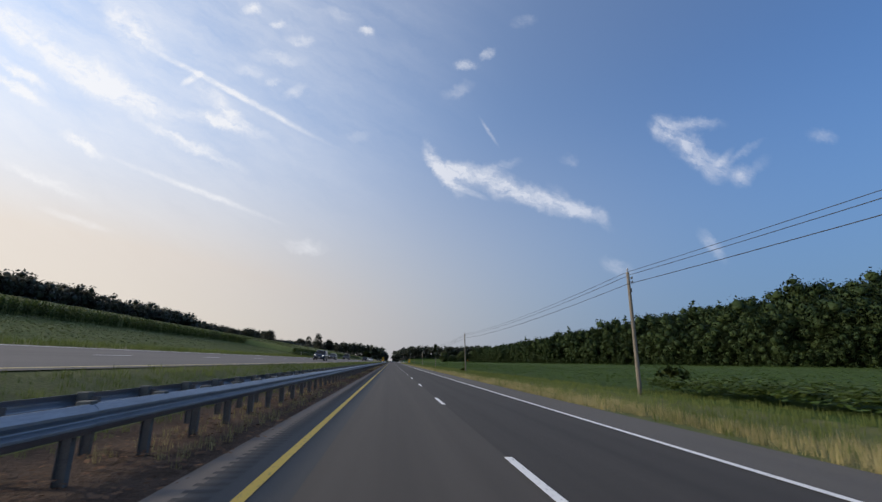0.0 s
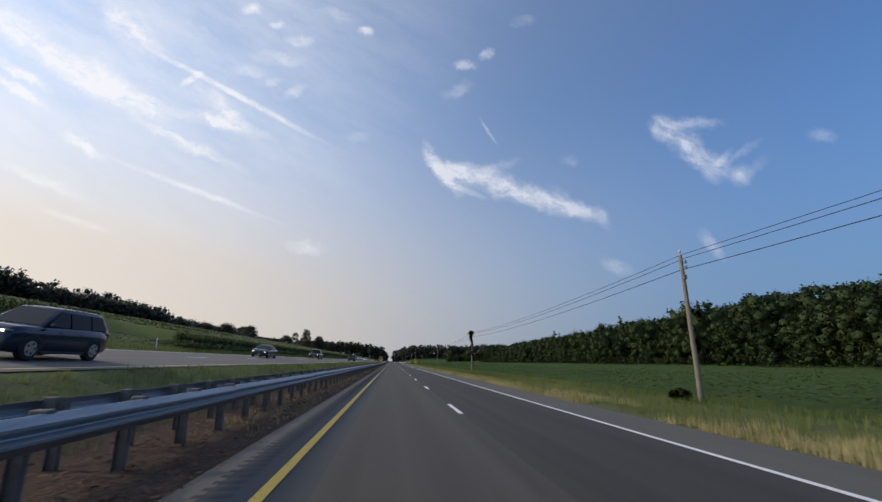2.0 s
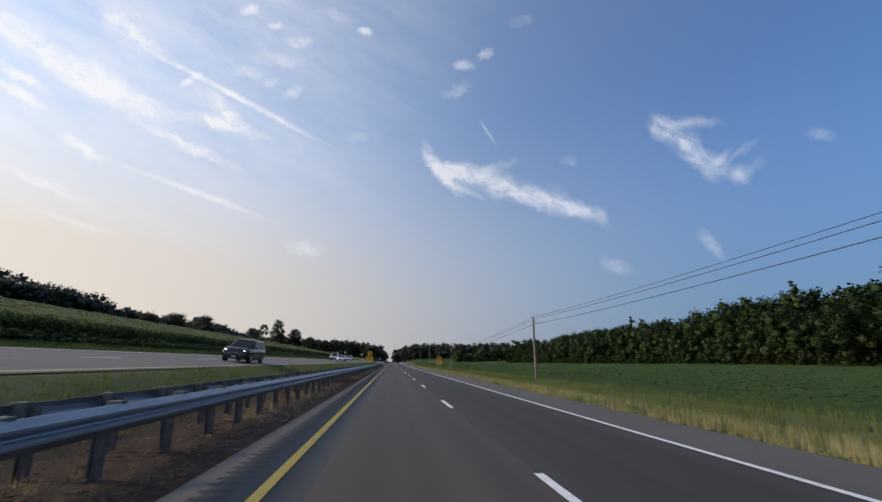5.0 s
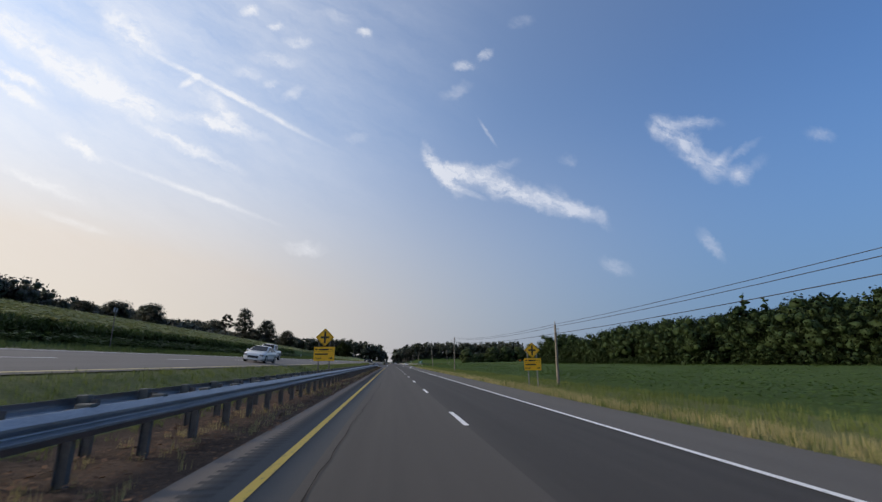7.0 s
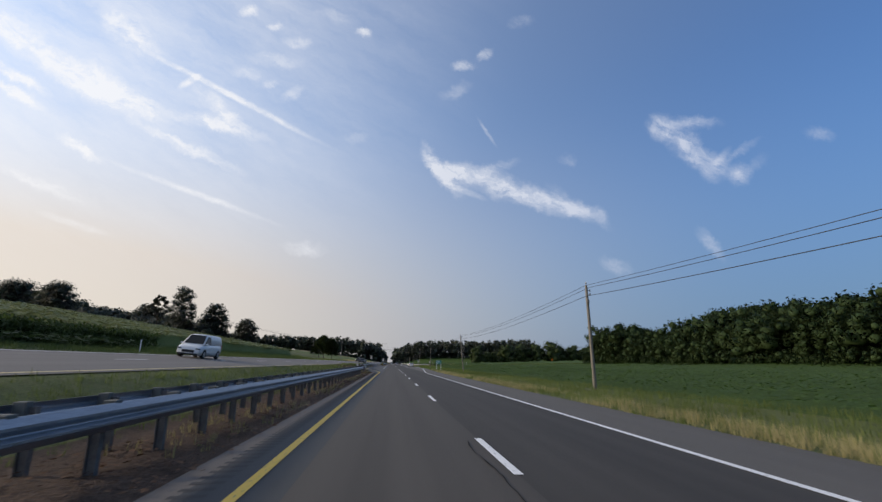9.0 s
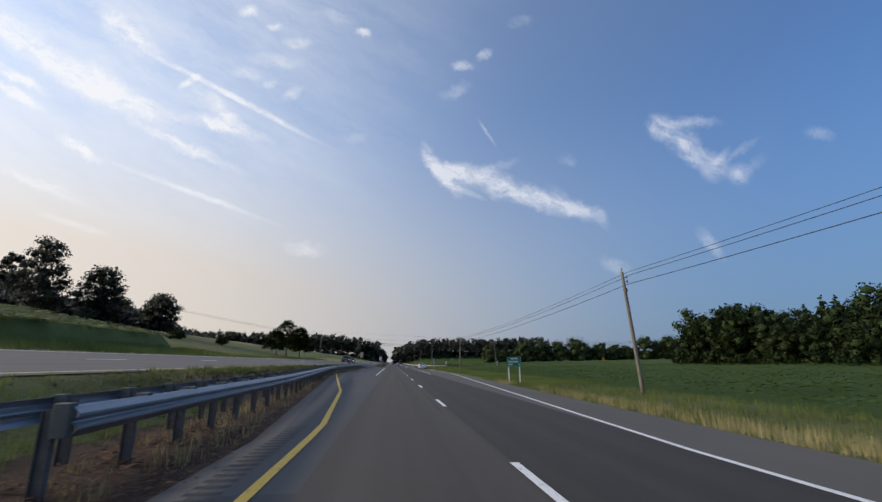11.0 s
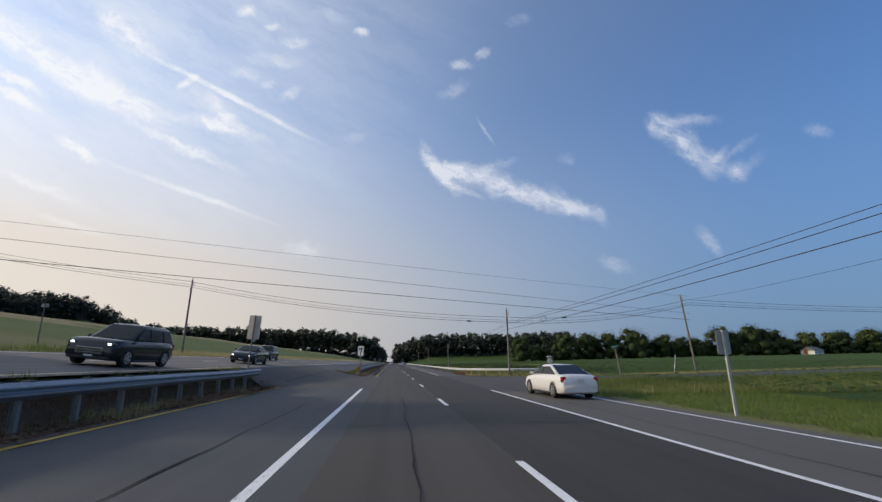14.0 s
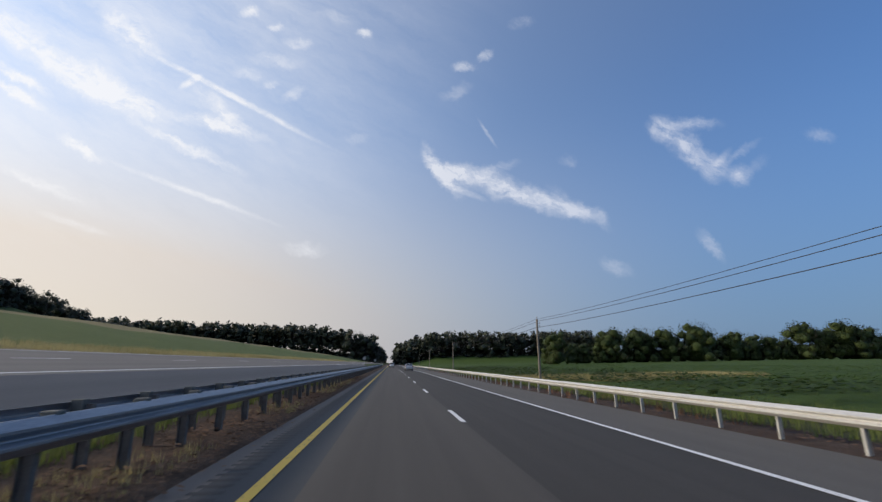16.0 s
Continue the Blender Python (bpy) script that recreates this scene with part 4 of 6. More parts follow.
def divider_sign(x, y):
    thing = empty("divider_sign", pose(x, y, gz(x, y), 0, 1.5, -22), "white traffic sign with a curved black arrow on steel", "road sign")
    part("post", new_box(0, 0.05, 1.4, 0.13, 0.06, 3.4, bevel=0.006), M["post"], thing)
    grow = Matrix.Diagonal((1.2, 1, 1.38, 1))
    board = plate("board", rounded(0.61, 0.80, 0.05), 0.008, M["sign_white"], thing, up_at(2.74) @ grow)
    for shape in (rect(-0.27, 0.362, 0.27, 0.374), rect(-0.27, -0.374, 0.27, -0.362), rect(-0.282, -0.35, -0.27, 0.35), rect(0.27, -0.35, 0.282, 0.35)):
        plate("border", shape, 0.003, M["sign_black"], board, up_at(2.74, -0.004) @ grow)
    plate("island_mark", [(-0.17, 0.26), (-0.03, 0.26), (-0.03, 0.08), (-0.1, -0.02), (-0.17, 0.08)], 0.003, M["sign_black"], board, up_at(2.74, -0.004) @ grow)
    plate("arrow", [(-0.07, -0.32), (0.03, -0.32), (0.03, -0.18), (0.14, 0.02), (0.14, 0.14), (0.22, 0.14), (0.10, 0.33), (-0.03, 0.14), (0.05, 0.14), (0.05, 0.04), (-0.07, -0.16)],
          0.003, M["sign_black"], board, up_at(2.74, -0.004) @ grow)


divider_sign(-3.5, 503.4)


def object_marker(x, y):
    thing = empty("object_marker", pose(x, y, gz(x, y), 0, 0, 0), "black and yellow striped marker on the rail's end", "road sign")
    board = plate("board", rounded(0.34, 0.60, 0.03), 0.02, M["sign_yellow"], thing, up_at(0.74))
    for z in (0.20, 0.05, -0.10, -0.25):
        plate("stripe", [(-0.165, z + 0.14), (0.165, z - 0.06), (0.165, max(-0.28, z - 0.135)), (-0.165, z + 0.065)],
              0.003, M["sign_black"], board, up_at(0.74, -0.004))
    part("post", new_box(0, 0.08, 0.3, 0.06, 0.05, 1.0, bevel=0.006), M["post"], thing)
    for s in (-0.12, 0.02):
        bm = tube(bmesh.new(), [(s, 0.02, 0.5), (s - 0.25, -0.3, 0.02)], 0.012, 6)
        part("stay", bm, M["steel"], thing)


object_marker(-3.95, 506.7)


def back_sign(x, y, w, h, zc, rz, label, octagon=False, top_plate=False, post="post_pale", wide=0.07):
    """A sign seen from its bare back."""
    thing = empty("road_sign", pose(x, y, gz(x, y), 0, 0, rz), label, "road sign")
    part("post", new_box(0, -0.04, (zc + h / 2) / 2 - 0.15, wide, 0.05, zc + h / 2 + 0.3, bevel=0.006), M[post], thing)
    shape = [(w / 2 * math.cos(radians(22.5 + 45 * k)) * 1.082, w / 2 * math.sin(radians(22.5 + 45 * k)) * 1.082) for k in range(8)] if octagon else rounded(w, h, 0.04)
    plate("board", shape, 0.01, M["post_pale"] if octagon else M["sign_back"], thing, up_at(zc, 0))
    if top_plate:
        arrow_plate = plate("arrow_plate", rounded(0.72, 0.27, 0.02), 0.008, M["sign_black"], thing, up_at(zc + h / 2 + 0.16, -0.02))
        plate("arrow", [(-0.32, 0), (-0.19, 0.105), (-0.19, 0.06), (0.31, 0.06), (0.31, -0.06), (-0.19, -0.06), (-0.19, -0.105)], 0.003, M["sign_white"], arrow_plate, up_at(zc + h / 2 + 0.16, -0.024))
        plate("lettering", rect(-0.14, -0.025, 0.27, 0.025), 0.003, M["sign_black"], arrow_plate, up_at(zc + h / 2 + 0.16, -0.028), "black bar of lettering")
    return thing


tall = back_sign(-8.1, 478.3, 0.8, 1.35, 3.45, -20, "bare back of a tall sign at the median rail's end", post="post")
back_sign(10.5, 464.7, 0.5, 0.76, 2.2, 8, "bare grey back of a sign on a pale post", wide=0.1)
back_sign(18.0, 501.7, 0.62, 0.62, 1.6, -30, "bare back of an octagonal stop sign under a black arrow plate", True, True)
back_sign(-24.3, 485.4, 0.5, 0.25, 2.6, 0, "small dark sign on a post beyond the carriageway", post="post")
back_sign(-22.6, 528.7, 0.45, 0.6, 2.6, 10, "small route sign on a thin post", post="post")
back_sign(-6.0, 620, 0.6, 0.75, 2.4, 0, "distant sign back in the median")
back_sign(-6.0, 690, 0.6, 0.75, 2.4, 0, "distant sign back in the median")
back_sign(18.0, 506.0, 0.12, 0.35, 0.75, 0, "short white marker post by the guardrail", post="sign_white")
for x, y in ((-20.2, 105), (-20.2, 330)):
    back_sign(x, y, 0.1, 0.2, 0.9, 0, "short white marker post in the grass", post="sign_white")
back_sign(-21.5, 262, 0.4, 0.35, 3.0, 80, "narrow roadside sign seen edge on", post="post")
tall.rotation_euler.y = radians(4)


def street_post(x, y):
    """A wooden post knocked askew, with a street-name blade on its top."""
    thing = empty("street_sign", pose(x, y, gz(x, y) - 0.1, 4, -11, 12), "green street-name blade on a leaning weathered wooden post", "road sign")
    part("post", new_box(0, 0, 1.35, 0.1, 0.1, 2.7, bevel=0.012), M["pole"], thing)
    blade = plate("blade", rounded(0.75, 0.2, 0.02), 0.008, M["sign_green"], thing, up_at(2.82))
    plate("lettering", rect(-0.28, -0.04, 0.28, 0.04), 0.003, M["sign_white"], blade, up_at(2.82, -0.004), "white bar of lettering")


street_post(18.2, 486.0)


def orange_sign(x, y):
    thing = empty("warning_sign", pose(x, y, gz(x, y), 0, 0, 10), "orange diamond warning sign by the distant side road", "road sign")
    part("post", new_box(0, 0.05, 0.9, 0.1, 0.06, 2.4, bevel=0.01), M["post"], thing)
    plate("board", rounded(1.15, 1.15, 0.06), 0.015, M["sign_orange"], thing, up_at(1.9, 0, 45))


orange_sign(92, 543)
back_sign(35.8, 506, 0.1, 0.3, 1.9, 0, "thin white marker post leaning in the field edge", post="sign_white").rotation_euler.y = radians(12)


def farmhouse(x, y, rz):
    """A low white house with a gable roof."""
    thing = empty("farmhouse", pose(x, y, gz(x, y) - 0.1, 0, 0, rz), "distant low white farmhouse with a grey gable roof", "house")
    L, W, H = 15.0, 8.0, 3.0
    part("wall", new_box(0, 0, H / 2, L, W, H), M["siding"], thing)
    bm = bmesh.new()
    loft(bm, [[(sx * (L / 2 + 0.5), -W / 2 - 0.5, H - 0.1), (sx * (L / 2 + 0.5), 0, H + 2.3), (sx * (L / 2 + 0.5), W / 2 + 0.5, H - 0.1)] for sx in (-1, 1)])
    roof = part("roof", bm, M["shingle"], thing)
    part("chimney", new_box(3, 0.8, H + 2.2, 0.7, 0.7, 1.6), M["block"], roof)
    for wx in (-5.2, -2.2, 2.6, 5.6):
        w = part("window", new_box(wx, -W / 2 - 0.02, 1.7, 1.3, 0.08, 1.3), M["sign_white"], thing)
        part("pane", new_box(wx, -W / 2 - 0.05, 1.7, 1.1, 0.06, 1.1), M["glass"], w)
    part("door", new_box(0.2, -W / 2 - 0.03, 1.05, 1.0, 0.08, 2.1), M["block"], thing)


farmhouse(293, 738, 25)


# ---- vehicles ----
KINDS = {
    # length, width, height, body top line (y, z as shares of length / metres), greenhouse (rear base, rear top, front top, front base, base z), clearance
    "sedan": (4.75, 1.80, 1.46, [(-.5, .62), (-.49, .90), (-.44, 1.0), (-.28, 1.02), (.12, .97), (.26, .94), (.40, .86), (.465, .76), (.492, .64), (.5, .48)], (-.41, -.16, .05, .26, .96), .17),
    "suv": (4.75, 1.90, 1.73, [(-.5, .72), (-.49, 1.02), (-.45, 1.08), (-.2, 1.09), (.12, 1.06), (.25, 1.05), (.40, 1.03), (.465, .98), (.49, .84), (.5, .58)], (-.475, -.40, .06, .25, 1.03), .22),
    "pickup": (5.6, 1.98, 1.88, [(-.5, .78), (-.495, 1.12), (-.48, 1.15), (-.16, 1.15), (.1, 1.13), (.22, 1.13), (.44, 1.05), (.49, .92), (.5, .62)], (-.155, -.125, .07, .2, 1.10), .30),
    "van": (4.5, 1.85, 1.86, [(-.5, .70), (-.495, 1.05), (-.47, 1.08), (-.2, 1.08), (.15, 1.06), (.33, 1.02), (.44, .90), (.49, .74), (.5, .55)], (-.485, -.465, .17, .36, 1.02), .20),
}


def vehicle(name, kind, paint, x, y, rz, label, group=""):
    lit = rz == 180 and paint is not PAINT["white"]
    L, W, H, line_top, green, clear = KINDS[kind]
    thing = empty(name, pose(x, y, gz(x, y) + 0.012, 0, math.cos(radians(rz)) * math.degrees(math.atan((gz(x - 0.7, y) - gz(x + 0.7, y)) / 1.4)), rz), label, "car" if kind in ("sedan", "suv") else kind, group)
    ys = [p[0] for p in line_top]
    zs = [p[1] for p in line_top]
    rings = []
    for s in sorted(set(ys + [-.36, -.05, .18, .34])):
        zt = ramp_at(s, ys, zs)
        zb = clear + 0.08 * max(0, (abs(s) - .42) / .08)
        w = W / 2 * (1 - 0.13 * max(0, (abs(s) - .40) / .10) ** 1.8)
        zt = max(zt, zb + 0.12)
        half = [(0.80 * w, zb), (0.97 * w, zb + 0.07), (w, zb + 0.42 * (zt - zb)), (0.985 * w, zb + 0.72 * (zt - zb)), (0.94 * w, zt - 0.03), (0.80 * w, zt), (0.4 * w, zt + 0.025)]
        rings.append([(px, s * L, pz) for px, pz in half] + [(-px, s * L, pz) for px, pz in half[::-1]])
    body = smooth_all(part("body", loft(bmesh.new(), rings), paint, thing))
    r0, r1, f1, f0, zg = green
    wb, wt_ = W / 2 * 0.93, W / 2 * 0.72
    zr = H
    crown = 0.05
    bm = bmesh.new()
    rr = []
    for s, k in ((r0, 0.0), (r1, 0.91), (r1 + 0.025, 0.945), (r1 + 0.07, 0.98), ((r1 + f1) / 2, 1.0), (f1 - 0.05, 0.985), (f1 - 0.02, 0.965), (f1, 0.93), (f0, 0.0)):
        z = zg + (zr - zg) * k
        w = wb + (wt_ - wb) * k
        rr.append([(wb, s * L, zg - 0.03), (w, s * L, z - 0.06 * k), (w * 0.9, s * L, z - 0.015 * k), (0, s * L, z + crown * 0.3 * k), (-w * 0.9, s * L, z - 0.015 * k), (-w, s * L, z - 0.06 * k), (-wb, s * L, zg - 0.03)])
    cabin = smooth_all(part("cabin", loft(bm, rr), paint, thing))

    def face(q, nm, material, push=0.012, parent=cabin):
        """A pane laid over four points, a little proud of them."""
        a, b, c, d = [Vector(p) for p in q]
        nrm = (b - a).cross(d - a).normalized()
        mid = (a + b + c + d) / 4
        if nrm.dot(mid - Vector((0, mid.y * 0.6, zg))) < 0:
            nrm = -nrm
        bm = bmesh.new()
        lo = [bm.verts.new(p - nrm * 0.02) for p in (a, b, c, d)]
        hi = [bm.verts.new(p + nrm * push) for p in (a, b, c, d)]
        bm.faces.new(lo[::-1])
        bm.faces.new(hi)
        for i in range(4):
            bm.faces.new((lo[i], lo[(i + 1) % 4], hi[(i + 1) % 4], hi[i]))
        bmesh.ops.recalc_face_normals(bm, faces=bm.faces[:])
        return part(nm, bm, material, parent)

    def on_side(s, k, side):
        return (side * (wb + (wt_ - wb) * k) + side * 0.004, s * L, zg + (zr - zg) * k - 0.03 * k)

    lo_k, hi_k = 0.08, 0.82
    fr = lambda k: f0 + (f1 - f0) * (k / 0.93)
    re = lambda k: r0 + (r1 - r0) * (k / 0.91)
    for side in (-1, 1):
        a0, a1 = fr(lo_k) - 0.02, fr(hi_k) - 0.015
        b0, b1 = re(lo_k) + 0.025, re(hi_k) + 0.015
        cuts = [(-0.02, -0.035)] if kind != "suv" else [(-0.02, -0.035), (-0.25, -0.26)]
        if kind == "van":
            b0 = b1 = 0.04
            cuts = []
        if kind == "pickup":
            cuts = [(0.02, 0.0)]
        stations = [(a0, a1)] + [(c, c) for c, _ in cuts] + [(b0, b1)]
        for (p0, p1), (q0, q1) in zip(stations, stations[1:]):
            g = 0.008
            face([on_side(p0 - g, lo_k, side), on_side(p1 - g, hi_k, side), on_side(q1 + g, hi_k, side), on_side(q0 + g, lo_k, side)], "side_window", M["glass"])
    for base, top, nm in ((f0, f1, "windscreen"), (r0, r1, "rear_window")):
        if kind == "van" and nm == "rear_window":
            continue
        pts = []
        for k, sx in ((0.08, -1), (0.08, 1), (0.88, 1), (0.88, -1)):
            w = (wb + (wt_ - wb) * k) * 0.86
            pts.append((sx * w, (base + (top - base) * k / 0.92) * L, zg + (zr - zg) * k))
        face(pts, nm, M["glass"], 0.018)
    # wheels
    rad = {"sedan": 0.325, "suv": 0.365, "pickup": 0.40, "van": 0.33}[kind]
    for sy in (-0.305, 0.315):
        for side in (-1, 1):
            cx, cy = side * (W / 2 - 0.10), sy * L
            bm = bmesh.new()
            tube(bm, [(cx + dx * side, cy, rad) for dx in (-0.11, -0.10, 0.10, 0.115)], [rad * 0.9, rad, rad, rad * 0.93], 24)
            tyre = part("wheel", bm, M["tyre"], thing)
            bm = bmesh.new()
            tube(bm, [(cx + side * 0.10, cy, rad), (cx + side * 0.125, cy, rad)], [rad * 0.66, rad * 0.62], 20)
            part("rim", bm, M["rim"], tyre)
            for k in range(5):
                bm = bmesh.new()
                a = 2 * math.pi * (k + 0.5) / 5
                p = Vector((cx + side * 0.127, cy + rad * 0.42 * math.cos(a), rad + rad * 0.42 * math.sin(a)))
                tube(bm, [p - Vector((side * 0.01, 0, 0)), p + Vector((side * 0.004, 0, 0))], rad * 0.12, 6)
                part("rim_gap", bm, M["trim"], tyre)
            bm = bmesh.new()
            arc = [(side * (W / 2 - 0.015), cy + rad * 1.10 * math.cos(a), rad + rad * 1.10 * math.sin(a)) for a in np.linspace(-0.2, math.pi + 0.2, 17)]
            tube(bm, arc, 0.024, 6)
            part("wheel_arch", bm, M["trim"], thing)
    # lamps, bumpers, plates, mirrors
    zh, zl = ramp_at(.46, ys, zs) - 0.14, ramp_at(-.48, ys, zs) - 0.12
    for side in (-1, 1):
        light = part("headlight", new_box(side * W * 0.37, L * 0.480, zh, 0.34, 0.17, 0.11, bevel=0.035), M["lens"], thing)
        part("bulb", new_box(side * W * 0.35, L * 0.480 + 0.08, zh, 0.13, 0.02, 0.07, bevel=0.008), M["bulb"] if lit else M["chrome"], light)
        part("tail_light", new_box(side * W * 0.405, -L * 0.476, zl, 0.22, 0.16, 0.25 if kind != "van" else 0.4, bevel=0.03), M["tail"], thing)
        part("mirror", new_box(side * (W / 2 + 0.05), L * (f0 - 0.055), zg + 0.07, 0.17, 0.10, 0.13, bevel=0.03), paint, thing)
        for s in (0.07, -0.13):
            part("door_handle", new_box(side * (W / 2 * 0.985), s * L, zg - 0.13, 0.03, 0.16, 0.03, bevel=0.008), paint, thing)
        part("sill", new_box(side * (W / 2 - 0.05), 0, clear + 0.03, 0.1, L * 0.44, 0.1, bevel=0.02), M["trim"], thing)
    part("grille", new_box(0, L * 0.497, clear + 0.30, W * 0.5, 0.06, 0.2, bevel=0.02), M["trim"], thing)
    part("front_bumper", new_box(0, L * 0.492, clear + 0.10, W * 0.80, 0.12, 0.12, bevel=0.03), paint if kind == "sedan" else M["trim"], thing)
    part("rear_bumper", new_box(0, -L * 0.49, clear + 0.2, W * 0.84, 0.10, 0.2, bevel=0.04), paint if kind == "sedan" else M["trim"], thing)
    part("number_plate", new_box(0, L * 0.5, clear + 0.14, 0.30, 0.03, 0.12), M["plate"], thing)
    part("number_plate", new_box(0, -L * 0.5 - 0.005, zl - 0.06, 0.31, 0.02, 0.16), M["plate"], thing)
    if kind == "pickup":
        part("bed_floor", new_box(0, -L * 0.32, 1.17, W * 0.78, L * 0.30, 0.02), M["trim"], thing)
    if kind in ("suv", "pickup"):
        for k in range(3):
            part("grille_bar", new_box(0, L * 0.501, clear + 0.27 + 0.09 * k, W * 0.52, 0.05, 0.025, bevel=0.006), M["chrome"], thing)
    if kind == "suv":
        for side in (-1, 1):
            bm = tube(bmesh.new(), [(side * wt_ * 0.9, r1 * L + 0.1, H + 0.0), (side * wt_ * 0.9, r1 * L + 0.25, H + 0.04), (side * wt_ * 0.9, f1 * L - 0.35, H + 0.04), (side * wt_ * 0.9, f1 * L - 0.2, H)], 0.02, 6)
            part("roof_rail", bm, M["trim"], thing)
    return thing


PAINT = {
    "white": mat_paint("car paint white", (0.72, 0.71, 0.69)),
    "black": mat_paint("car paint black", (0.012, 0.013, 0.016)),
    "navy": mat_paint("car paint navy", (0.012, 0.022, 0.045)),
    "grey": mat_paint("car paint dark grey", (0.018, 0.018, 0.021)),
    "silver": mat_paint("car paint silver", (0.45, 0.45, 0.46), 0.3, 0.6, 0.5),
}
ONC = "oncoming traffic"
vehicle("suv", "suv", PAINT["navy"], -12.2, 80.6, 180, "dark blue crossover on the far carriageway", ONC)
vehicle("car", "sedan", PAINT["grey"], -15.0, 119, 180, "dark grey saloon on the far carriageway", ONC)
vehicle("pickup_truck", "pickup", PAINT["grey"], -15.2, 157, 180, "dark pickup truck in the outer far lane", ONC)
vehicle("suv", "suv", PAINT["black"], -11.4, 196, 180, "black crossover on the far carriageway", ONC)
vehicle("car", "sedan", PAINT["white"], -11.7, 267.3, 180, "white electric saloon on the far carriageway", ONC)
vehicle("pickup_truck", "pickup", PAINT["white"], -15.3, 283.5, 180, "white pickup truck in the outer far lane", ONC)
vehicle("van", "van", PAINT["white"], -15.4, 329.5, 180, "small white panel van in the outer far lane", ONC)
vehicle("suv", "suv", PAINT["black"], -11.4, 472.2, 180, "black crossover passing the median opening", ONC)
vehicle("car", "sedan", PAINT["grey"], -11.6, 490.3, 180, "dark grey saloon at the median opening", ONC)
vehicle("suv", "suv", PAINT["grey"], -15.5, 510, 180, "boxy dark grey off-roader in the outer far lane", ONC)
vehicle("car", "sedan", PAINT["white"], 8.0, 472.9, 3, "white saloon slowing in the exit lane", "traffic ahead")
vehicle("car", "sedan", PAINT["silver"], 3.9, 618, 0, "distant silver saloon in the outer lane", "traffic ahead")
vehicle("suv", "suv", PAINT["white"], 0.2, 700, 0, "distant white crossover in the inner lane", "traffic ahead")


# ---- plants ----
rng = np.random.default_rng(7)


def crown_arrays(seed, lobes, leaves, size, flat=0.75, core=1.0):
    """Leaf clumps on the shells of overlapping lobes, over thin lumpy cores. Returns verts, triangles, normals."""
    r = np.random.default_rng(seed)
    V, F, N, base = [], [], [], 0
    lobes = np.array(lobes, float)
    heart = np.array([0, 0, lobes[:, 2].mean() * 0.8])
    reach = np.abs(lobes[:, :3] - heart).max() + 1e-6
    lobes[:, 2] = np.maximum(lobes[:, 2], 0.3 * lobes[:, 3])
    share = lobes[:, 3] ** 2
    pick = r.choice(len(lobes), leaves, p=share / share.sum())
    d = r.normal(size=(leaves, 3))
    d[:, 2] = np.abs(d[:, 2]) * 1.0 - 0.35
    d /= np.linalg.norm(d, axis=1)[:, None]
    rad = lobes[pick, 3] * (0.60 + 0.54 * r.random(leaves))
    c = lobes[pick, :3] + d * rad[:, None] * np.array([1, 1, flat])
    nrm = d + r.normal(scale=0.55, size=(leaves, 3))
    nrm /= np.linalg.norm(nrm, axis=1)[:, None]
    a = np.cross(nrm, r.normal(size=(leaves, 3)))
    a /= np.linalg.norm(a, axis=1)[:, None]
    b = np.cross(nrm, a)
    s = size * (0.55 + 0.9 * r.random(leaves))[:, None]
    k = s * (0.55 + 0.3 * r.random((leaves, 1)))
    quad = np.stack([c - a * s, c + b * k * 0.8 - nrm * s * 0.12, c + a * s, c - b * k * 0.8 + nrm * s * 0.1], 1).reshape(-1, 3)
    i = np.arange(leaves)[:, None] * 4
    V.append(quad)
    N.append(np.repeat(0.6 * d + 0.8 * (c - heart) / reach + 0.3 * nrm, 4, 0))
    F.append(np.concatenate([i + [0, 1, 2], i + [0, 2, 3]], 0))
    base = len(quad)
    ico = bmesh.new()
    bmesh.ops.create_icosphere(ico, subdivisions=1, radius=1)
    iv = np.array([v.co for v in ico.verts])
    it = np.array([[v.index for v in f.verts] for f in ico.faces])
    ico.free()
    for cx, cy, cz, rr in lobes:
        q = iv * rr * core * (0.55 + 0.36 * r.random((len(iv), 1))) * np.array([1, 1, flat]) + (cx, cy, cz)
        V.append(q)
        N.append(iv + 0.5 * (q - heart) / reach)
        F.append(it + base)
        base += len(q)
    N = np.concatenate(N)
    return np.concatenate(V), np.concatenate(F), N / np.linalg.norm(N, axis=1)[:, None]


def tree_lobes(seed, height, spread, low=0.25, n=9):
    r = np.random.default_rng(seed)
    out = [(0, 0, height * 0.62, spread * 0.62)]
    for i in range(n):
        a, u = 2 * math.pi * (i * 0.382 + 0.1 * r.random()), r.random()
        z = height * (low + (0.90 - low) * (i + 0.5) / n)
        w = math.sin(math.pi * min(1, 0.25 + 0.75 * (z / height - low) / (1 - low))) * spread * 0.55
        rr = spread * (0.30 + 0.22 * r.random())
        out.append((math.cos(a) * w, math.sin(a) * w, min(z, height - rr * 0.7), rr))
    out.append((0.1 * spread, 0, height - spread * 0.28, spread * 0.33))
    return out


def pine_lobes(seed, height, spread):
    r = np.random.default_rng(seed)
    out = []
    for i in range(10):
        u = i / 9
        z = height * (0.2 + 0.76 * u)
        w = spread * (1 - u) ** 0.8 * 0.55
        a = 2.4 * i
        out.append((math.cos(a) * w * 0.6, math.sin(a) * w * 0.6, z, spread * (0.18 + 0.42 * (1 - u))))
    return out


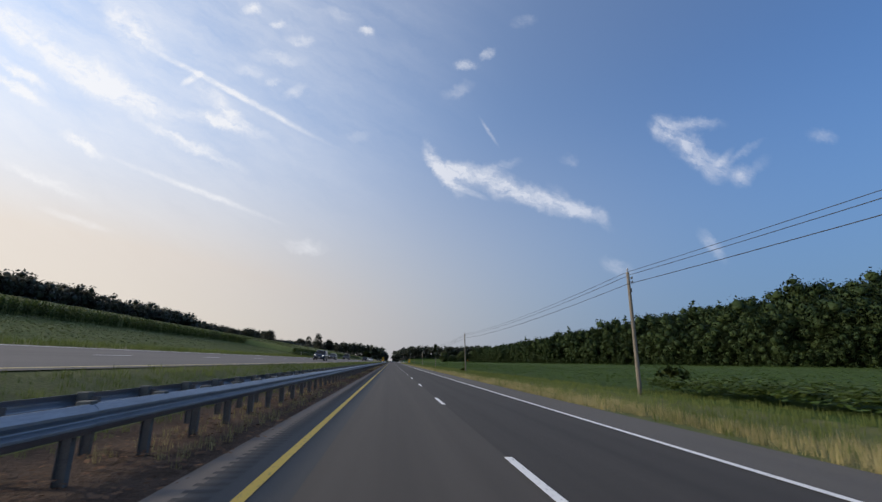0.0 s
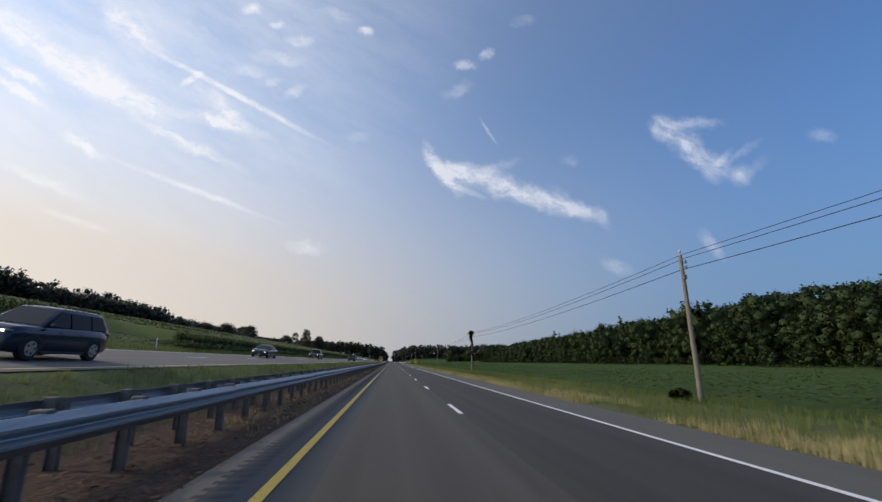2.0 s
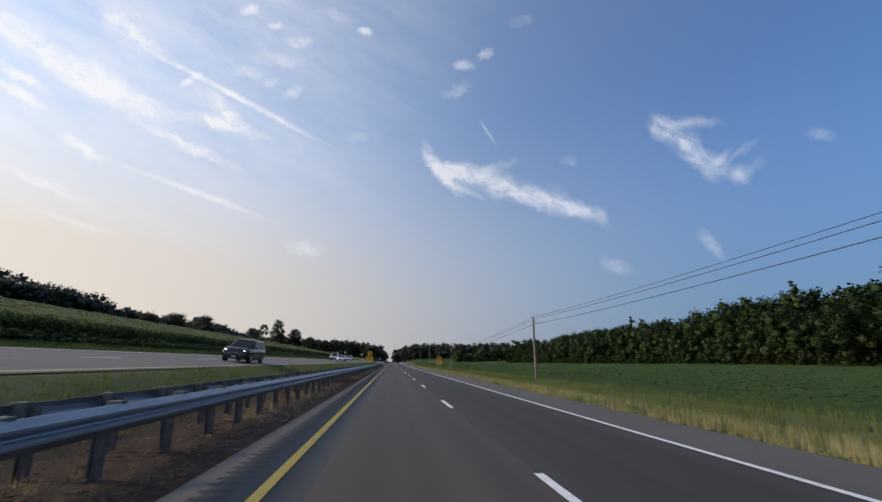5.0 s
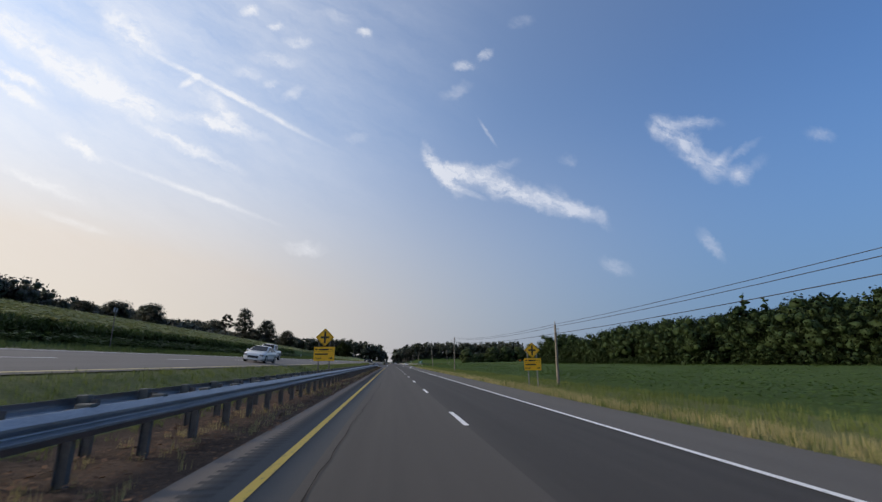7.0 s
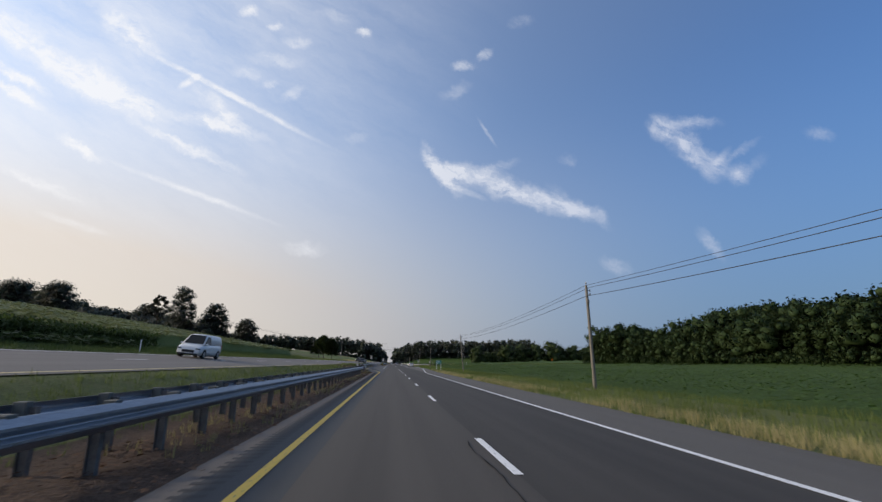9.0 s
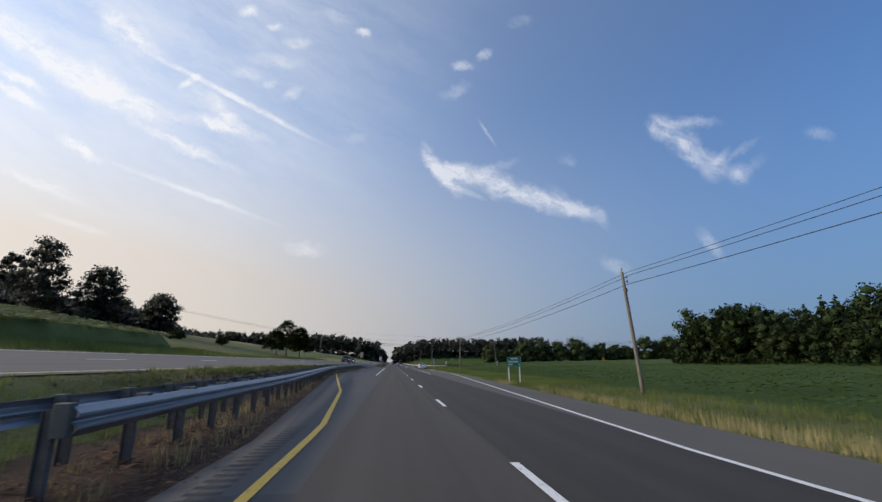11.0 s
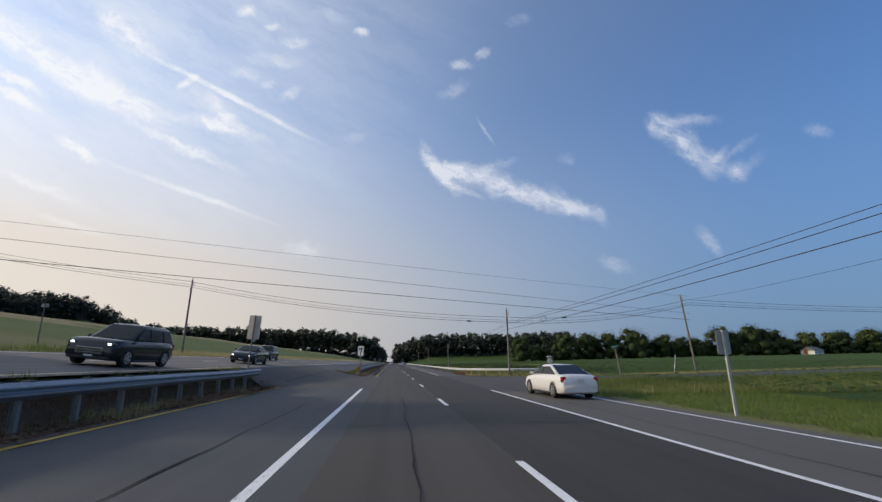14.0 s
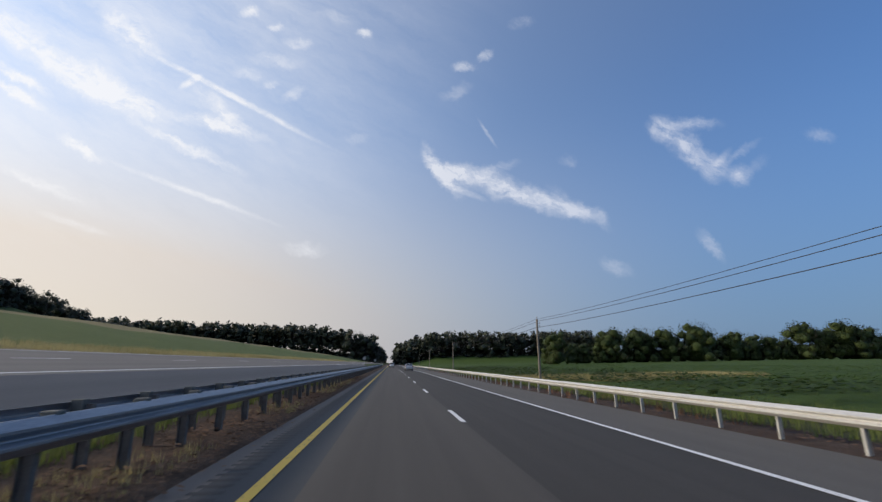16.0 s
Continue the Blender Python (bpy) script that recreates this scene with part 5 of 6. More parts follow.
def dome_lobes(seed, height, spread, n=26):
    """A crown leafed down to the ground."""
    r = np.random.default_rng(seed)
    out = [(0, 0, height * k, spread * w) for k, w in ((0.16, 0.6), (0.34, 0.66), (0.52, 0.62), (0.70, 0.48))]
    for i in range(n):
        u = (i + 0.5) / n
        rr = spread * (0.24 + 0.16 * r.random())
        w = spread * math.sin(math.pi * (0.20 + 0.78 * u)) ** 0.7 * (0.55 + 0.25 * r.random())
        out.append((math.cos(2.4 * i) * w, math.sin(2.4 * i) * w, min(height * (0.06 + 0.86 * u), height - rr * 0.8), rr))
    return out


def open_lobes(seed, height, spread, low=0.3, n=34):
    """Many small leafy sprays with sky between them."""
    r = np.random.default_rng(seed)
    out = []
    for i in range(n):
        u = (i + 0.5) / n
        w = spread * math.sin(math.pi * (0.22 + 0.74 * u)) ** 0.8 * (0.45 + 0.5 * r.random())
        out.append((math.cos(2.4 * i) * w, math.sin(2.4 * i) * w, height * (low + (0.93 - low) * u), spread * (0.15 + 0.13 * r.random())))
    return out


def limb_mesh(seed, height, spread, r0):
    r = random.Random(seed)
    bm = bmesh.new()
    top = height * 0.7
    pts = [(0.06 * height * 0.3 * noise.noise((i, seed, 0)), 0.06 * height * 0.3 * noise.noise((i, seed, 3)), -0.25 + (top + 0.25) * i / 6) for i in range(7)]
    tube(bm, pts, [r0 * (1.25 if i == 0 else 1 - 0.13 * i) for i in range(7)], 9)
    for k in range(7):
        a = 2.4 * k + r.random()
        z0 = height * (0.26 + 0.05 * k)
        s = spread * r.uniform(0.4, 0.7)
        tube(bm, [(0, 0, z0), (math.cos(a) * s * 0.5, math.sin(a) * s * 0.5, z0 + height * 0.10), (math.cos(a) * s, math.sin(a) * s, z0 + height * 0.17)], [r0 * 0.42, r0 * 0.25, r0 * 0.1], 6)
    return bm


def tree(x, y, height, spread, seed, label, leaves=2600, size=0.26, low=0.25, pine=False, leaf="leaf_oak", rz=0, core=0.85, form=None):
    thing = empty("tree", pose(x, y, gz(x, y) - 0.05, 0, 0, rz), label, "tree")
    smooth_all(part("trunk", limb_mesh(seed, height, spread, height * (0.014 if form else 0.022) + 0.05), M["bark"], thing))
    v, f, n = crown_arrays(seed, form(seed, height, spread) if form else pine_lobes(seed, height, spread) if pine else tree_lobes(seed, height, spread, low), leaves, size, 0.85, core)
    place("crown", fast_mesh("crown", v, f, True, n), M[leaf], thing)
    return thing


# trees on the rise beyond the far carriageway
tree(-26.6, 462.8, 5.6, 3.2, 11, "low spreading broadleaf tree on the lawn", 5200, 0.13, core=0.35, form=lambda s, h, w: open_lobes(s, h, w, 0.2, 44))
tree(-25.6, 468.3, 8.7, 3.4, 12, "open-crowned broadleaf tree on the lawn", 6500, 0.12, core=0.12, form=lambda s, h, w: open_lobes(s, h, w, 0.32, 44))
tree(-23.0, 471.2, 7.9, 3.1, 13, "dense upright tree with ragged boughs on the lawn", 6000, 0.13, core=0.55, form=lambda s, h, w: [(x, y, 1.1 + z * 0.84, q * 0.8) for x, y, z, q in dome_lobes(s, h, w, 34)])
tree(-53.8, 464, 9.3, 4.6, 14, "round broadleaf tree on the rise", 4200, 0.25, leaf="leaf_rise_hazed", core=0.62, form=dome_lobes)
tree(-71.6, 452, 16.5, 5.2, 15, "tall dense broadleaf tree on the rise", 4600, 0.27, leaf="leaf_rise_hazed", core=0.62, form=dome_lobes)
tree(-82, 457, 12.8, 3.4, 16, "slender open-topped tree on the rise", 2600, 0.24, leaf="leaf_rise_hazed", core=0.6, form=lambda s, h, w: open_lobes(s, h, w, 0.45, 24))
tree(-61.5, 454.8, 12.4, 5.4, 17, "wide dark broadleaf tree on the rise", 4800, 0.26, leaf="leaf_rise_hazed", core=0.62, form=dome_lobes)
tree(-92, 470, 9.5, 6.5, 18, "low wide dark tree on the rise", 4000, 0.27, leaf="leaf_rise_hazed", core=0.62, form=dome_lobes)
tree(-122, 466, 12.8, 7.5, 20, "broad dark tree on the rise", 4600, 0.30, leaf="leaf_rise_hazed", core=0.62, form=dome_lobes)
tree(-130, 474, 11.6, 5.5, 21, "dark broadleaf tree on the rise", 3600, 0.30, leaf="leaf_rise_hazed", core=0.62, form=dome_lobes)
tree(-147, 480, 12.0, 9.0, 22, "broad dark tree on the rise", 4600, 0.32, leaf="leaf_rise_hazed", core=0.62, form=dome_lobes)
tree(-163, 478, 9.5, 6.0, 23, "round dark tree on the rise", 3600, 0.32, leaf="leaf_rise_hazed", core=0.62, form=dome_lobes)
tree(-78, 490, 8.0, 4.8, 24, "broadleaf tree on the rise", 3600, 0.27, leaf="leaf_rise_hazed", core=0.62, form=dome_lobes)


def shrub(x, y, h, w, seed, label="rounded dark green shrub on the lawn"):
    v, f, n = crown_arrays(seed, [(0, 0, h * 0.5, w * 0.6), (w * 0.3, 0, h * 0.45, w * 0.45), (-w * 0.3, 0.1, h * 0.45, w * 0.45)], 500, 0.14, 0.9)
    tagged(place("shrub", fast_mesh("shrub", v, f, True, n), M["leaf_bush" if x > 0 else "leaf_oak"], m=pose(x, y, gz(x, y))), label, "shrub")


for i, (x, y, h, w) in enumerate([(-38, 437, 1.3, 1.6), (-39.5, 443, 1.2, 1.4), (-36, 455, 1.5, 1.8), (-37.5, 458, 1.3, 1.5)]):
    shrub(x, y, h, w, 40 + i)
shrub(18.3, 28.0, 1.5, 1.5, 60, "leafy green bush beside the utility pole")
shrub(13.5, 84.4, 0.5, 0.6, 62, "small green bush at the pole's foot")


def scatter(name, templates, pts, size, material, label, category, tilt=0.0, kind="stuff", squash=None):
    """Many copies of small templates joined into one mesh."""
    V, F, N, base = [], [], [], 0
    pts, size = np.asarray(pts, float), np.asarray(size, float)
    which = rng.integers(len(templates), size=len(pts))
    for ti, (tv, tf, *tn) in enumerate(templates):
        sel = np.where(which == ti)[0]
        if not len(sel):
            continue
        a = rng.random(len(sel)) * 2 * math.pi
        c, s = np.cos(a)[:, None], np.sin(a)[:, None]
        x = tv[None, :, 0] * c - tv[None, :, 1] * s
        y = tv[None, :, 0] * s + tv[None, :, 1] * c
        z = np.repeat(tv[None, :, 2], len(sel), 0)
        q = np.stack([x, y, z], 2) * size[sel][:, None, None]
        if squash is not None:
            q[:, :, 2] *= squash[sel][:, None]
        q += pts[sel][:, None, :]
        n = tv.shape[0]
        if tn:
            nx, ny, nz = tn[0].T
            N.append(np.stack([nx * c - ny * s, nx * s + ny * c, np.repeat(nz[None], len(sel), 0)], 2).reshape(-1, 3))
        F.append((tf[None] + (np.arange(len(sel)) * n)[:, None, None] + base).reshape(-1, 3))
        V.append(q.reshape(-1, 3))
        base += len(sel) * n
    me = fast_mesh(name, np.concatenate(V), np.concatenate(F), bool(N), np.concatenate(N) if N else None)
    return tagged(place(name, me, material), label, category, kind=kind)


def tuft(seed, blades, h, spread, width, bend=0.35):
    """A tuft of tapering blades."""
    r = np.random.default_rng(seed)
    V, F = [], []
    for i in range(blades):
        a, b = r.random() * 6.283, r.random() * 6.283
        x, y = spread * r.random() * math.cos(a), spread * r.random() * math.sin(a)
        hh = h * (0.55 + 0.6 * r.random())
        lx, ly = bend * hh * r.random() * math.cos(a), bend * hh * r.random() * math.sin(a)
        wx, wy = width * math.cos(b), width * math.sin(b)
        q = len(V)
        V += [(x - wx, y - wy, -0.03), (x + wx, y + wy, -0.03), (x + lx * 0.5, y + ly * 0.5, hh * 0.7), (x + lx * 1.3, y + ly * 1.3, hh)]
        F += [(q, q + 1, q + 2)] + ([(q + 1, q + 3, q + 2)] if blades > 10 else [])
    return np.array(V), np.array(F)


def leafy(seed, leaves, h, spread, size):
    """A low bushy plant of broad leaves."""
    r = np.random.default_rng(seed)
    V, F = [], []
    for i in range(leaves):
        a = r.random() * 6.283
        d = spread * math.sqrt(r.random())
        c = np.array([d * math.cos(a), d * math.sin(a), h * (0.6 + 0.4 * r.random()) * (1 - 0.2 * d / spread)])
        n = r.normal(size=3) * 0.14 + [0.15 * math.cos(a), 0.15 * math.sin(a), 1]
        n /= np.linalg.norm(n)
        u = np.cross(n, r.normal(size=3))
        u /= np.linalg.norm(u)
        v = np.cross(n, u)
        s = size * (0.6 + 0.7 * r.random())
        q = len(V)
        V += [c - u * s, c + v * s * 0.6, c + u * s, c - v * s * 0.6]
        F += [(q, q + 1, q + 2), (q, q + 2, q + 3)]
    return np.array(V), np.array(F)


def corn(seed, h):
    r = np.random.default_rng(seed)
    V, F = [], []
    for i in range(5):
        a = r.random() * 6.283
        z = h * (0.2 + 0.8 * i / 5)
        ln = 0.55 * (1 - 0.4 * i / 9) * (0.7 + 0.6 * r.random())
        dx, dy = math.cos(a), math.sin(a)
        w = 0.06
        q = len(V)
        V += [(-dy * w, dx * w, z), (dy * w, -dx * w, z), (dx * ln * 0.5 + dy * w, dy * ln * 0.5 - dx * w, z + 0.28), (dx * ln * 0.5 - dy * w, dy * ln * 0.5 + dx * w, z + 0.28), (dx * ln, dy * ln, z + 0.1)]
        F += [(q, q + 1, q + 2), (q, q + 2, q + 3), (q + 3, q + 2, q + 4)]
    q = len(V)
    V += [(-0.03, 0, -0.05), (0.03, 0, -0.05), (0, 0, h * 1.1)]
    F += [(q, q + 1, q + 2)]
    return np.array(V), np.array(F)


def spots(n, x0, x1, y0, y1, ok=None, power=1.0):
    """Random places on the land; more of them near x0 for power over 1."""
    xs = x0 + (x1 - x0) * rng.random(n) ** power
    ys = y0 + (y1 - y0) * rng.random(n)
    return np.array([(x, y, gz(x, y)) for x, y in zip(xs, ys) if ok is None or ok(x, y)])


def clear_right(x, y):
    if x < paved_right(y) + 0.05:
        return False
    k = math.exp(-max(0, x - 7.4) / 3.2)
    return not (486.5 - 9 * math.exp(-max(0, x - 7.4) / 5) < y < 498.5 + 6.5 * k)


TUFT = [tuft(i, 9, 0.5, 0.22, 0.012) for i in range(5)]
SHORT = [tuft(20 + i, 10, 0.16, 0.2, 0.012, 0.6) for i in range(4)]
FINE = [tuft(40 + i, 10, 0.62, 0.28, 0.011, 0.35) for i in range(4)]

# verge on the right: dry stalks by the shoulder, greener behind
p = spots(24000, 7.45, 10.2, 0, 395, clear_right, 1.35)
p = p[[noise.noise((q[0] * 0.5, q[1] * 0.12, 2)) > -0.22 for q in p]]
scatter("dry_grass", FINE, p, 0.3 + 0.6 * rng.random(len(p)), M["grass_dry"], "tall dry golden grass along the shoulder", "grass")
p = spots(17000, 7.9, 15.6, 0, 400, clear_right)
scatter("verge_grass", TUFT, p, 0.5 + 0.7 * rng.random(len(p)), M["grass_green"], "uncut green grass on the verge", "grass")
p = spots(16000, 10.6, 18, 390, 482, clear_right)
scatter("mown_grass", SHORT, p, 0.8 + 0.8 * rng.random(len(p)), M["grass_lawn"], "short bright green grass beside the exit lane", "grass")
p = spots(6500, -23.0, -18.3, 490, 720)
scatter("dry_grass", FINE, p, 0.5 + 0.6 * rng.random(len(p)), M["grass_dry"], "dry tan grass beside the far carriageway", "grass")
p = np.concatenate([spots(1500, -9.0, -7.2, 468, 480.3), spots(500, -8.0, -6.9, 474, 480)])
scatter("leaf_litter", [leafy(85 + i, 5, 0.12, 0.35, 0.06) for i in range(3)], p, 0.6 + 0.9 * rng.random(len(p)), M["litter"], "brown dead leaves heaped on the median nose", "litter")
p = spots(5200, 10.6, 16, 503, 660, clear_right)
scatter("verge_grass", TUFT, p, 0.7 + 0.8 * rng.random(len(p)), M["grass_green"], "rough grass behind the pale guardrail", "grass")
p = np.concatenate([spots(900, 8.9, 11, 503, 620, lambda x, y: noise.noise((x, y * 0.15, 3)) > 0.15), spots(260, 9.0, 10.2, 510.2, 512.2), spots(160, 9.0, 10.0, 514.5, 516)])
scatter("dry_grass", TUFT, p, 0.5 + 0.6 * rng.random(len(p)), M["grass_rust"], "rusty dead grass clumps under the pale guardrail", "grass")
p = spots(1200, 8.7, 11, 503, 640, lambda x, y: noise.noise((x, y * 0.1, 9)) > -0.1)
scatter("leaf_litter", [leafy(180 + i, 5, 0.08, 0.32, 0.05) for i in range(3)], p, 0.6 + 0.9 * rng.random(len(p)), M["litter"], "brown dead leaves behind the pale guardrail", "litter")
p = spots(550, 9.0, 24, 499, 509, clear_right)
scatter("dry_grass", FINE, p, 0.5 + 0.5 * rng.random(len(p)), M["grass_dry"], "dry reddish grass round the guardrail's end", "grass")

# bean field
BEAN = [leafy(60 + i, 9, 0.60, 0.62, 0.14) for i in range(4)]
BEAN_FAR = [leafy(66 + i, 10, 0.5, 1.1, 0.18) for i in range(3)]
rows = []
for x in np.arange(14.6, 40, 0.95):
    step = 0.8 + 0.03 * (x - 14)
    for y in np.arange(0, 640, step):
        if clear_right(x, y) and x > paved_right(y) + 7.2 and (y < 486 - 9.3 * math.exp(-(x - 7.4) / 5) or y > 500 and x > 24):
            xx, yy = x + 0.25 * rng.normal(), y + 0.25 * rng.normal()
            rows.append((xx, yy, gz(xx, yy) - 0.05 + 0.12 * noise.noise((xx * 0.15, yy * 0.15, 0))))
lush = np.array([noise.noise((q[0] * 0.12, q[1] * 0.05, 3)) + 0.6 * noise.noise((q[0] * 0.5, q[1] * 0.3, 8)) for q in rows])
scatter("bean_plants", BEAN, rows, 0.8 + 0.45 * rng.random(len(rows)) + 0.35 * lush, M["leaf_soy"], "dense dark green bean crop", "crop")
rows = spots(6500, 40, 90, 0, 760, lambda x, y: not (486 < y < 499))
scatter("bean_plants", BEAN_FAR, rows, 0.9 + 0.4 * rng.random(len(rows)), M["leaf_soy"], "dense dark green bean crop", "crop", squash=np.full(len(rows), 0.7))

p = np.concatenate([spots(2200, 17, 84, 481.5, 486.2), spots(900, 12, 22, 478, 485)])
p = p[[q[1] < 486.2 - 9.3 * math.exp(-(q[0] - 7.4) / 5) for q in p]]
scatter("verge_grass", TUFT, p, 1.0 + 0.7 * rng.random(len(p)), M["grass_green"], "tall grass hiding the side road's edge", "grass")

p = spots(5200, 9.4, 30, 472, 486)
p = p[[q[0] > paved_right(q[1]) + 0.02 and q[1] < 486.3 - 9.3 * math.exp(-(q[0] - 7.4) / 5) for q in p]]
scatter("verge_grass", TUFT, p, 0.7 + 0.6 * rng.random(len(p)), M["grass_green"], "uncut grass in the corner of the side road", "grass")
p = p[::4] + np.array([0.05, 0.05, 0])
scatter("dry_grass", FINE, p, 0.5 + 0.5 * rng.random(len(p)), M["grass_dry"], "dry stalks in the corner of the side road", "grass")
p = spots(2600, 18, 90, 498.3, 501.6, lambda x, y: noise.noise((x * 0.1, y * 0.6, 6)) > -0.2)
scatter("dry_grass", FINE, p, 0.35 + 0.4 * rng.random(len(p)), M["grass_dry"], "dry tan grass along the side road", "grass")
p = spots(2600, 13, 30, 500.5, 640, lambda x, y: noise.noise((x * 0.2, y * 0.3, 2)) > 0.0)
scatter("weeds", BEAN, p, 1.0 + 0.9 * rng.random(len(p)), M["leaf_oak"], "rank green weeds at the field's corner", "weeds")

p = spots(420, 15.5, 20.5, 13, 27)
scatter("weeds", [leafy(190 + i, 22, 0.85, 0.5, 0.13) for i in range(4)], p, 0.7 + 0.6 * rng.random(len(p)), M["leaf_weed"], "tall broad-leaved weeds between verge and bean field", "weeds")

# median
p = spots(15000, -8.9, -5.25, 0, 372, lambda x, y: x < bank_foot(y) + 0.1)
scatter("median_grass", TUFT, p, 0.35 + 0.5 * rng.random(len(p)), M["grass_green"], "rough green grass on the median bank", "grass")
p = spots(1500, -9.1, -8.6, 372, 480)
scatter("median_grass", TUFT, p, 0.4 + 0.5 * rng.random(len(p)), M["grass_green"], "rough green grass on the steep median bank", "grass")
p = spots(2500, -6.0, -5.2, 507, 640)
scatter("median_grass", TUFT, p, 0.5 + 0.6 * rng.random(len(p)), M["grass_green"], "rough green grass on the median bank", "grass")
p = np.concatenate([spots(700, -6.2, -4.3, 503.2, 512), spots(60, -4.3, -3.9, 503.2, 507)])
scatter("median_grass", TUFT, p, 0.35 + 0.5 * rng.random(len(p)), M["grass_green"], "rough green grass round the marker", "grass")
p = spots(900, -6.0, -2.9, 502.6, 507.5, lambda x, y: x < paved_left(y) + 0.1)
scatter("leaf_litter", [leafy(185 + i, 5, 0.08, 0.32, 0.05) for i in range(3)], p, 0.6 + 0.9 * rng.random(len(p)), M["litter"], "brown dead leaves on the nose of the median", "litter")

# litter under the rails
LITTER = [leafy(80 + i, 5, 0.08, 0.32, 0.05) for i in range(3)]
p = np.concatenate([spots(11000, -4.9, -2.75, 0, 366), spots(6000, -8.9, -6.95, 366, 480, lambda x, y: x < paved_left(y)), spots(2500, -4.8, -2.8, 506, 570)])
p = p[[q[0] < paved_left(q[1]) - 0.05 for q in p]]
scatter("leaf_litter", LITTER, p, 0.6 + 1.0 * rng.random(len(p)), M["litter"], "brown dead leaves and gravel under the guardrail", "litter")
p = np.concatenate([spots(3600, -4.8, -2.9, 0, 366), spots(3000, -8.9, -7.2, 372, 480), spots(700, -4.6, -3.2, 507, 560)])
p = p[[q[0] < paved_left(q[1]) - 0.2 and noise.noise((0, q[1] * 0.12, 0)) > -0.1 for q in p]]
scatter("dry_grass", TUFT, p, 0.3 + 0.4 * rng.random(len(p)), M["grass_dry"], "dry weeds under the guardrail", "grass")

p = spots(4200, -8.0, -7.08, 404, 482)
scatter("leaf_litter", LITTER, p, 0.6 + 0.9 * rng.random(len(p)), M["litter"], "brown dead leaves along the turning lane's edge", "litter")
p = spots(1300, -8.3, -7.2, 404, 480)
p = p[[noise.noise((3, q[1] * 0.2, 0)) > 0.0 for q in p]]
scatter("dry_grass", FINE, p, 0.4 + 0.5 * rng.random(len(p)), M["grass_dry"], "dry weeds along the turning lane's edge", "grass")
p = spots(1500, -8.95, -8.3, 376, 480)
scatter("median_grass", TUFT, p, 0.6 + 0.6 * rng.random(len(p)), M["grass_green"], "grass clumps on the bank behind the guardrail", "grass")

p = spots(5000, -9.0, -2.8, 360, 425, lambda x, y: paved_left(y) - 2.2 < x < paved_left(y) - 0.05)
scatter("leaf_litter", LITTER, p, 0.6 + 1.0 * rng.random(len(p)), M["litter"], "brown dead leaves under the bending guardrail", "litter")
p = spots(1500, -9.0, -2.8, 360, 425, lambda x, y: paved_left(y) - 2.0 < x < paved_left(y) - 0.2 and noise.noise((x, y * 0.25, 5)) > 0.0)
scatter("dry_grass", FINE, p, 0.4 + 0.6 * rng.random(len(p)), M["grass_dry"], "dry weeds under the bending guardrail", "grass")

# rising fields on the left
p = spots(7500, -21.5, -18.5, 0, 490)
scatter("verge_grass", TUFT, p, 0.7 + 0.8 * rng.random(len(p)), M["grass_green"], "uncut grass beside the far carriageway", "grass")
CORN = [corn(90 + i, 1.5) for i in range(4)]
p = spots(2600, -25, -20.5, 330, 416)
scatter("verge_grass", TUFT, p, 1.0 + 0.8 * rng.random(len(p)), M["grass_green"], "long green grass on the bank below the corn", "grass")
# oak-dark leaves here paint the shade on the crop's road-facing edge
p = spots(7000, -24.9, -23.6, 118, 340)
scatter("corn_plants", CORN, p, 0.7 + 0.4 * rng.random(len(p)), M["leaf_oak"], "leafy corn edge on the rise, coloured dark for its shaded face", "crop")
CROP = [leafy(95 + i, 9, 0.35, 1.1, 0.3) for i in range(4)]
def crop_sheet(x0, x1, y0, y1, top):
    """The closed leaf canopy of a standing crop, with its sides down to the ground."""
    xs, ys = np.arange(x0, x1 + 0.01, 0.9), np.arange(y0, y1 + 0.01, 1.3)
    verts, faces = [], []
    for b, y in enumerate(ys):
        for a, x in enumerate(xs):
            rim = a in (0, len(xs) - 1) or b in (0, len(ys) - 1)
            bump = 0.22 * noise.noise((x * 1.1, y * 0.9, 2)) + 0.12 * noise.noise((x * 3, y * 2.6, 5))
            verts.append((x, y, gz(x, y) + (-0.1 if rim else top + bump)))
    n = len(xs)
    for b in range(len(ys) - 1):
        for a in range(n - 1):
            q = b * n + a
            faces.append((q, q + 1, q + n + 1, q + n))
    tagged(place("crop_canopy", fast_mesh("crop_canopy", verts, faces, True), M["crop_top"]), "closed pale green canopy of the corn crop", "crop", kind="stuff")


crop_sheet(-64, -24.4, 122, 408, 1.35)
crop_sheet(-70, -43.6, 36, 121, 1.35)
p = np.concatenate([spots(6500, -62, -24.4, 126, 408), spots(1700, -66, -43.6, 36, 120)]) + np.array([0, 0, 1.25])
scatter("corn_plants", CROP, p, 0.8 + 0.5 * rng.random(len(p)), M["leaf_corn"], "pale green corn tops closing over the rising field", "crop")
p = np.array([(x + 0.15 * rng.normal(), y + 0.3 * rng.normal()) for x in np.arange(-43, -22, 0.75) for y in np.arange(0, 150, 0.7)])
p = np.array([(x, y, gz(x, y) - 0.12) for x, y in p])
scatter("low_crop", [leafy(98 + i, 7, 0.4, 0.5, 0.13) for i in range(3)], p, 0.7 + 0.5 * rng.random(len(p)), M["leaf_crop"], "low pale green crop in rows on the rising field", "crop")
# edge row of the nearer corn, its shaded face again done by colour
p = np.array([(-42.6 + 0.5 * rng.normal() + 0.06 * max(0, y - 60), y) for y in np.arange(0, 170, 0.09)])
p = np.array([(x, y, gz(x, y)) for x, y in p])
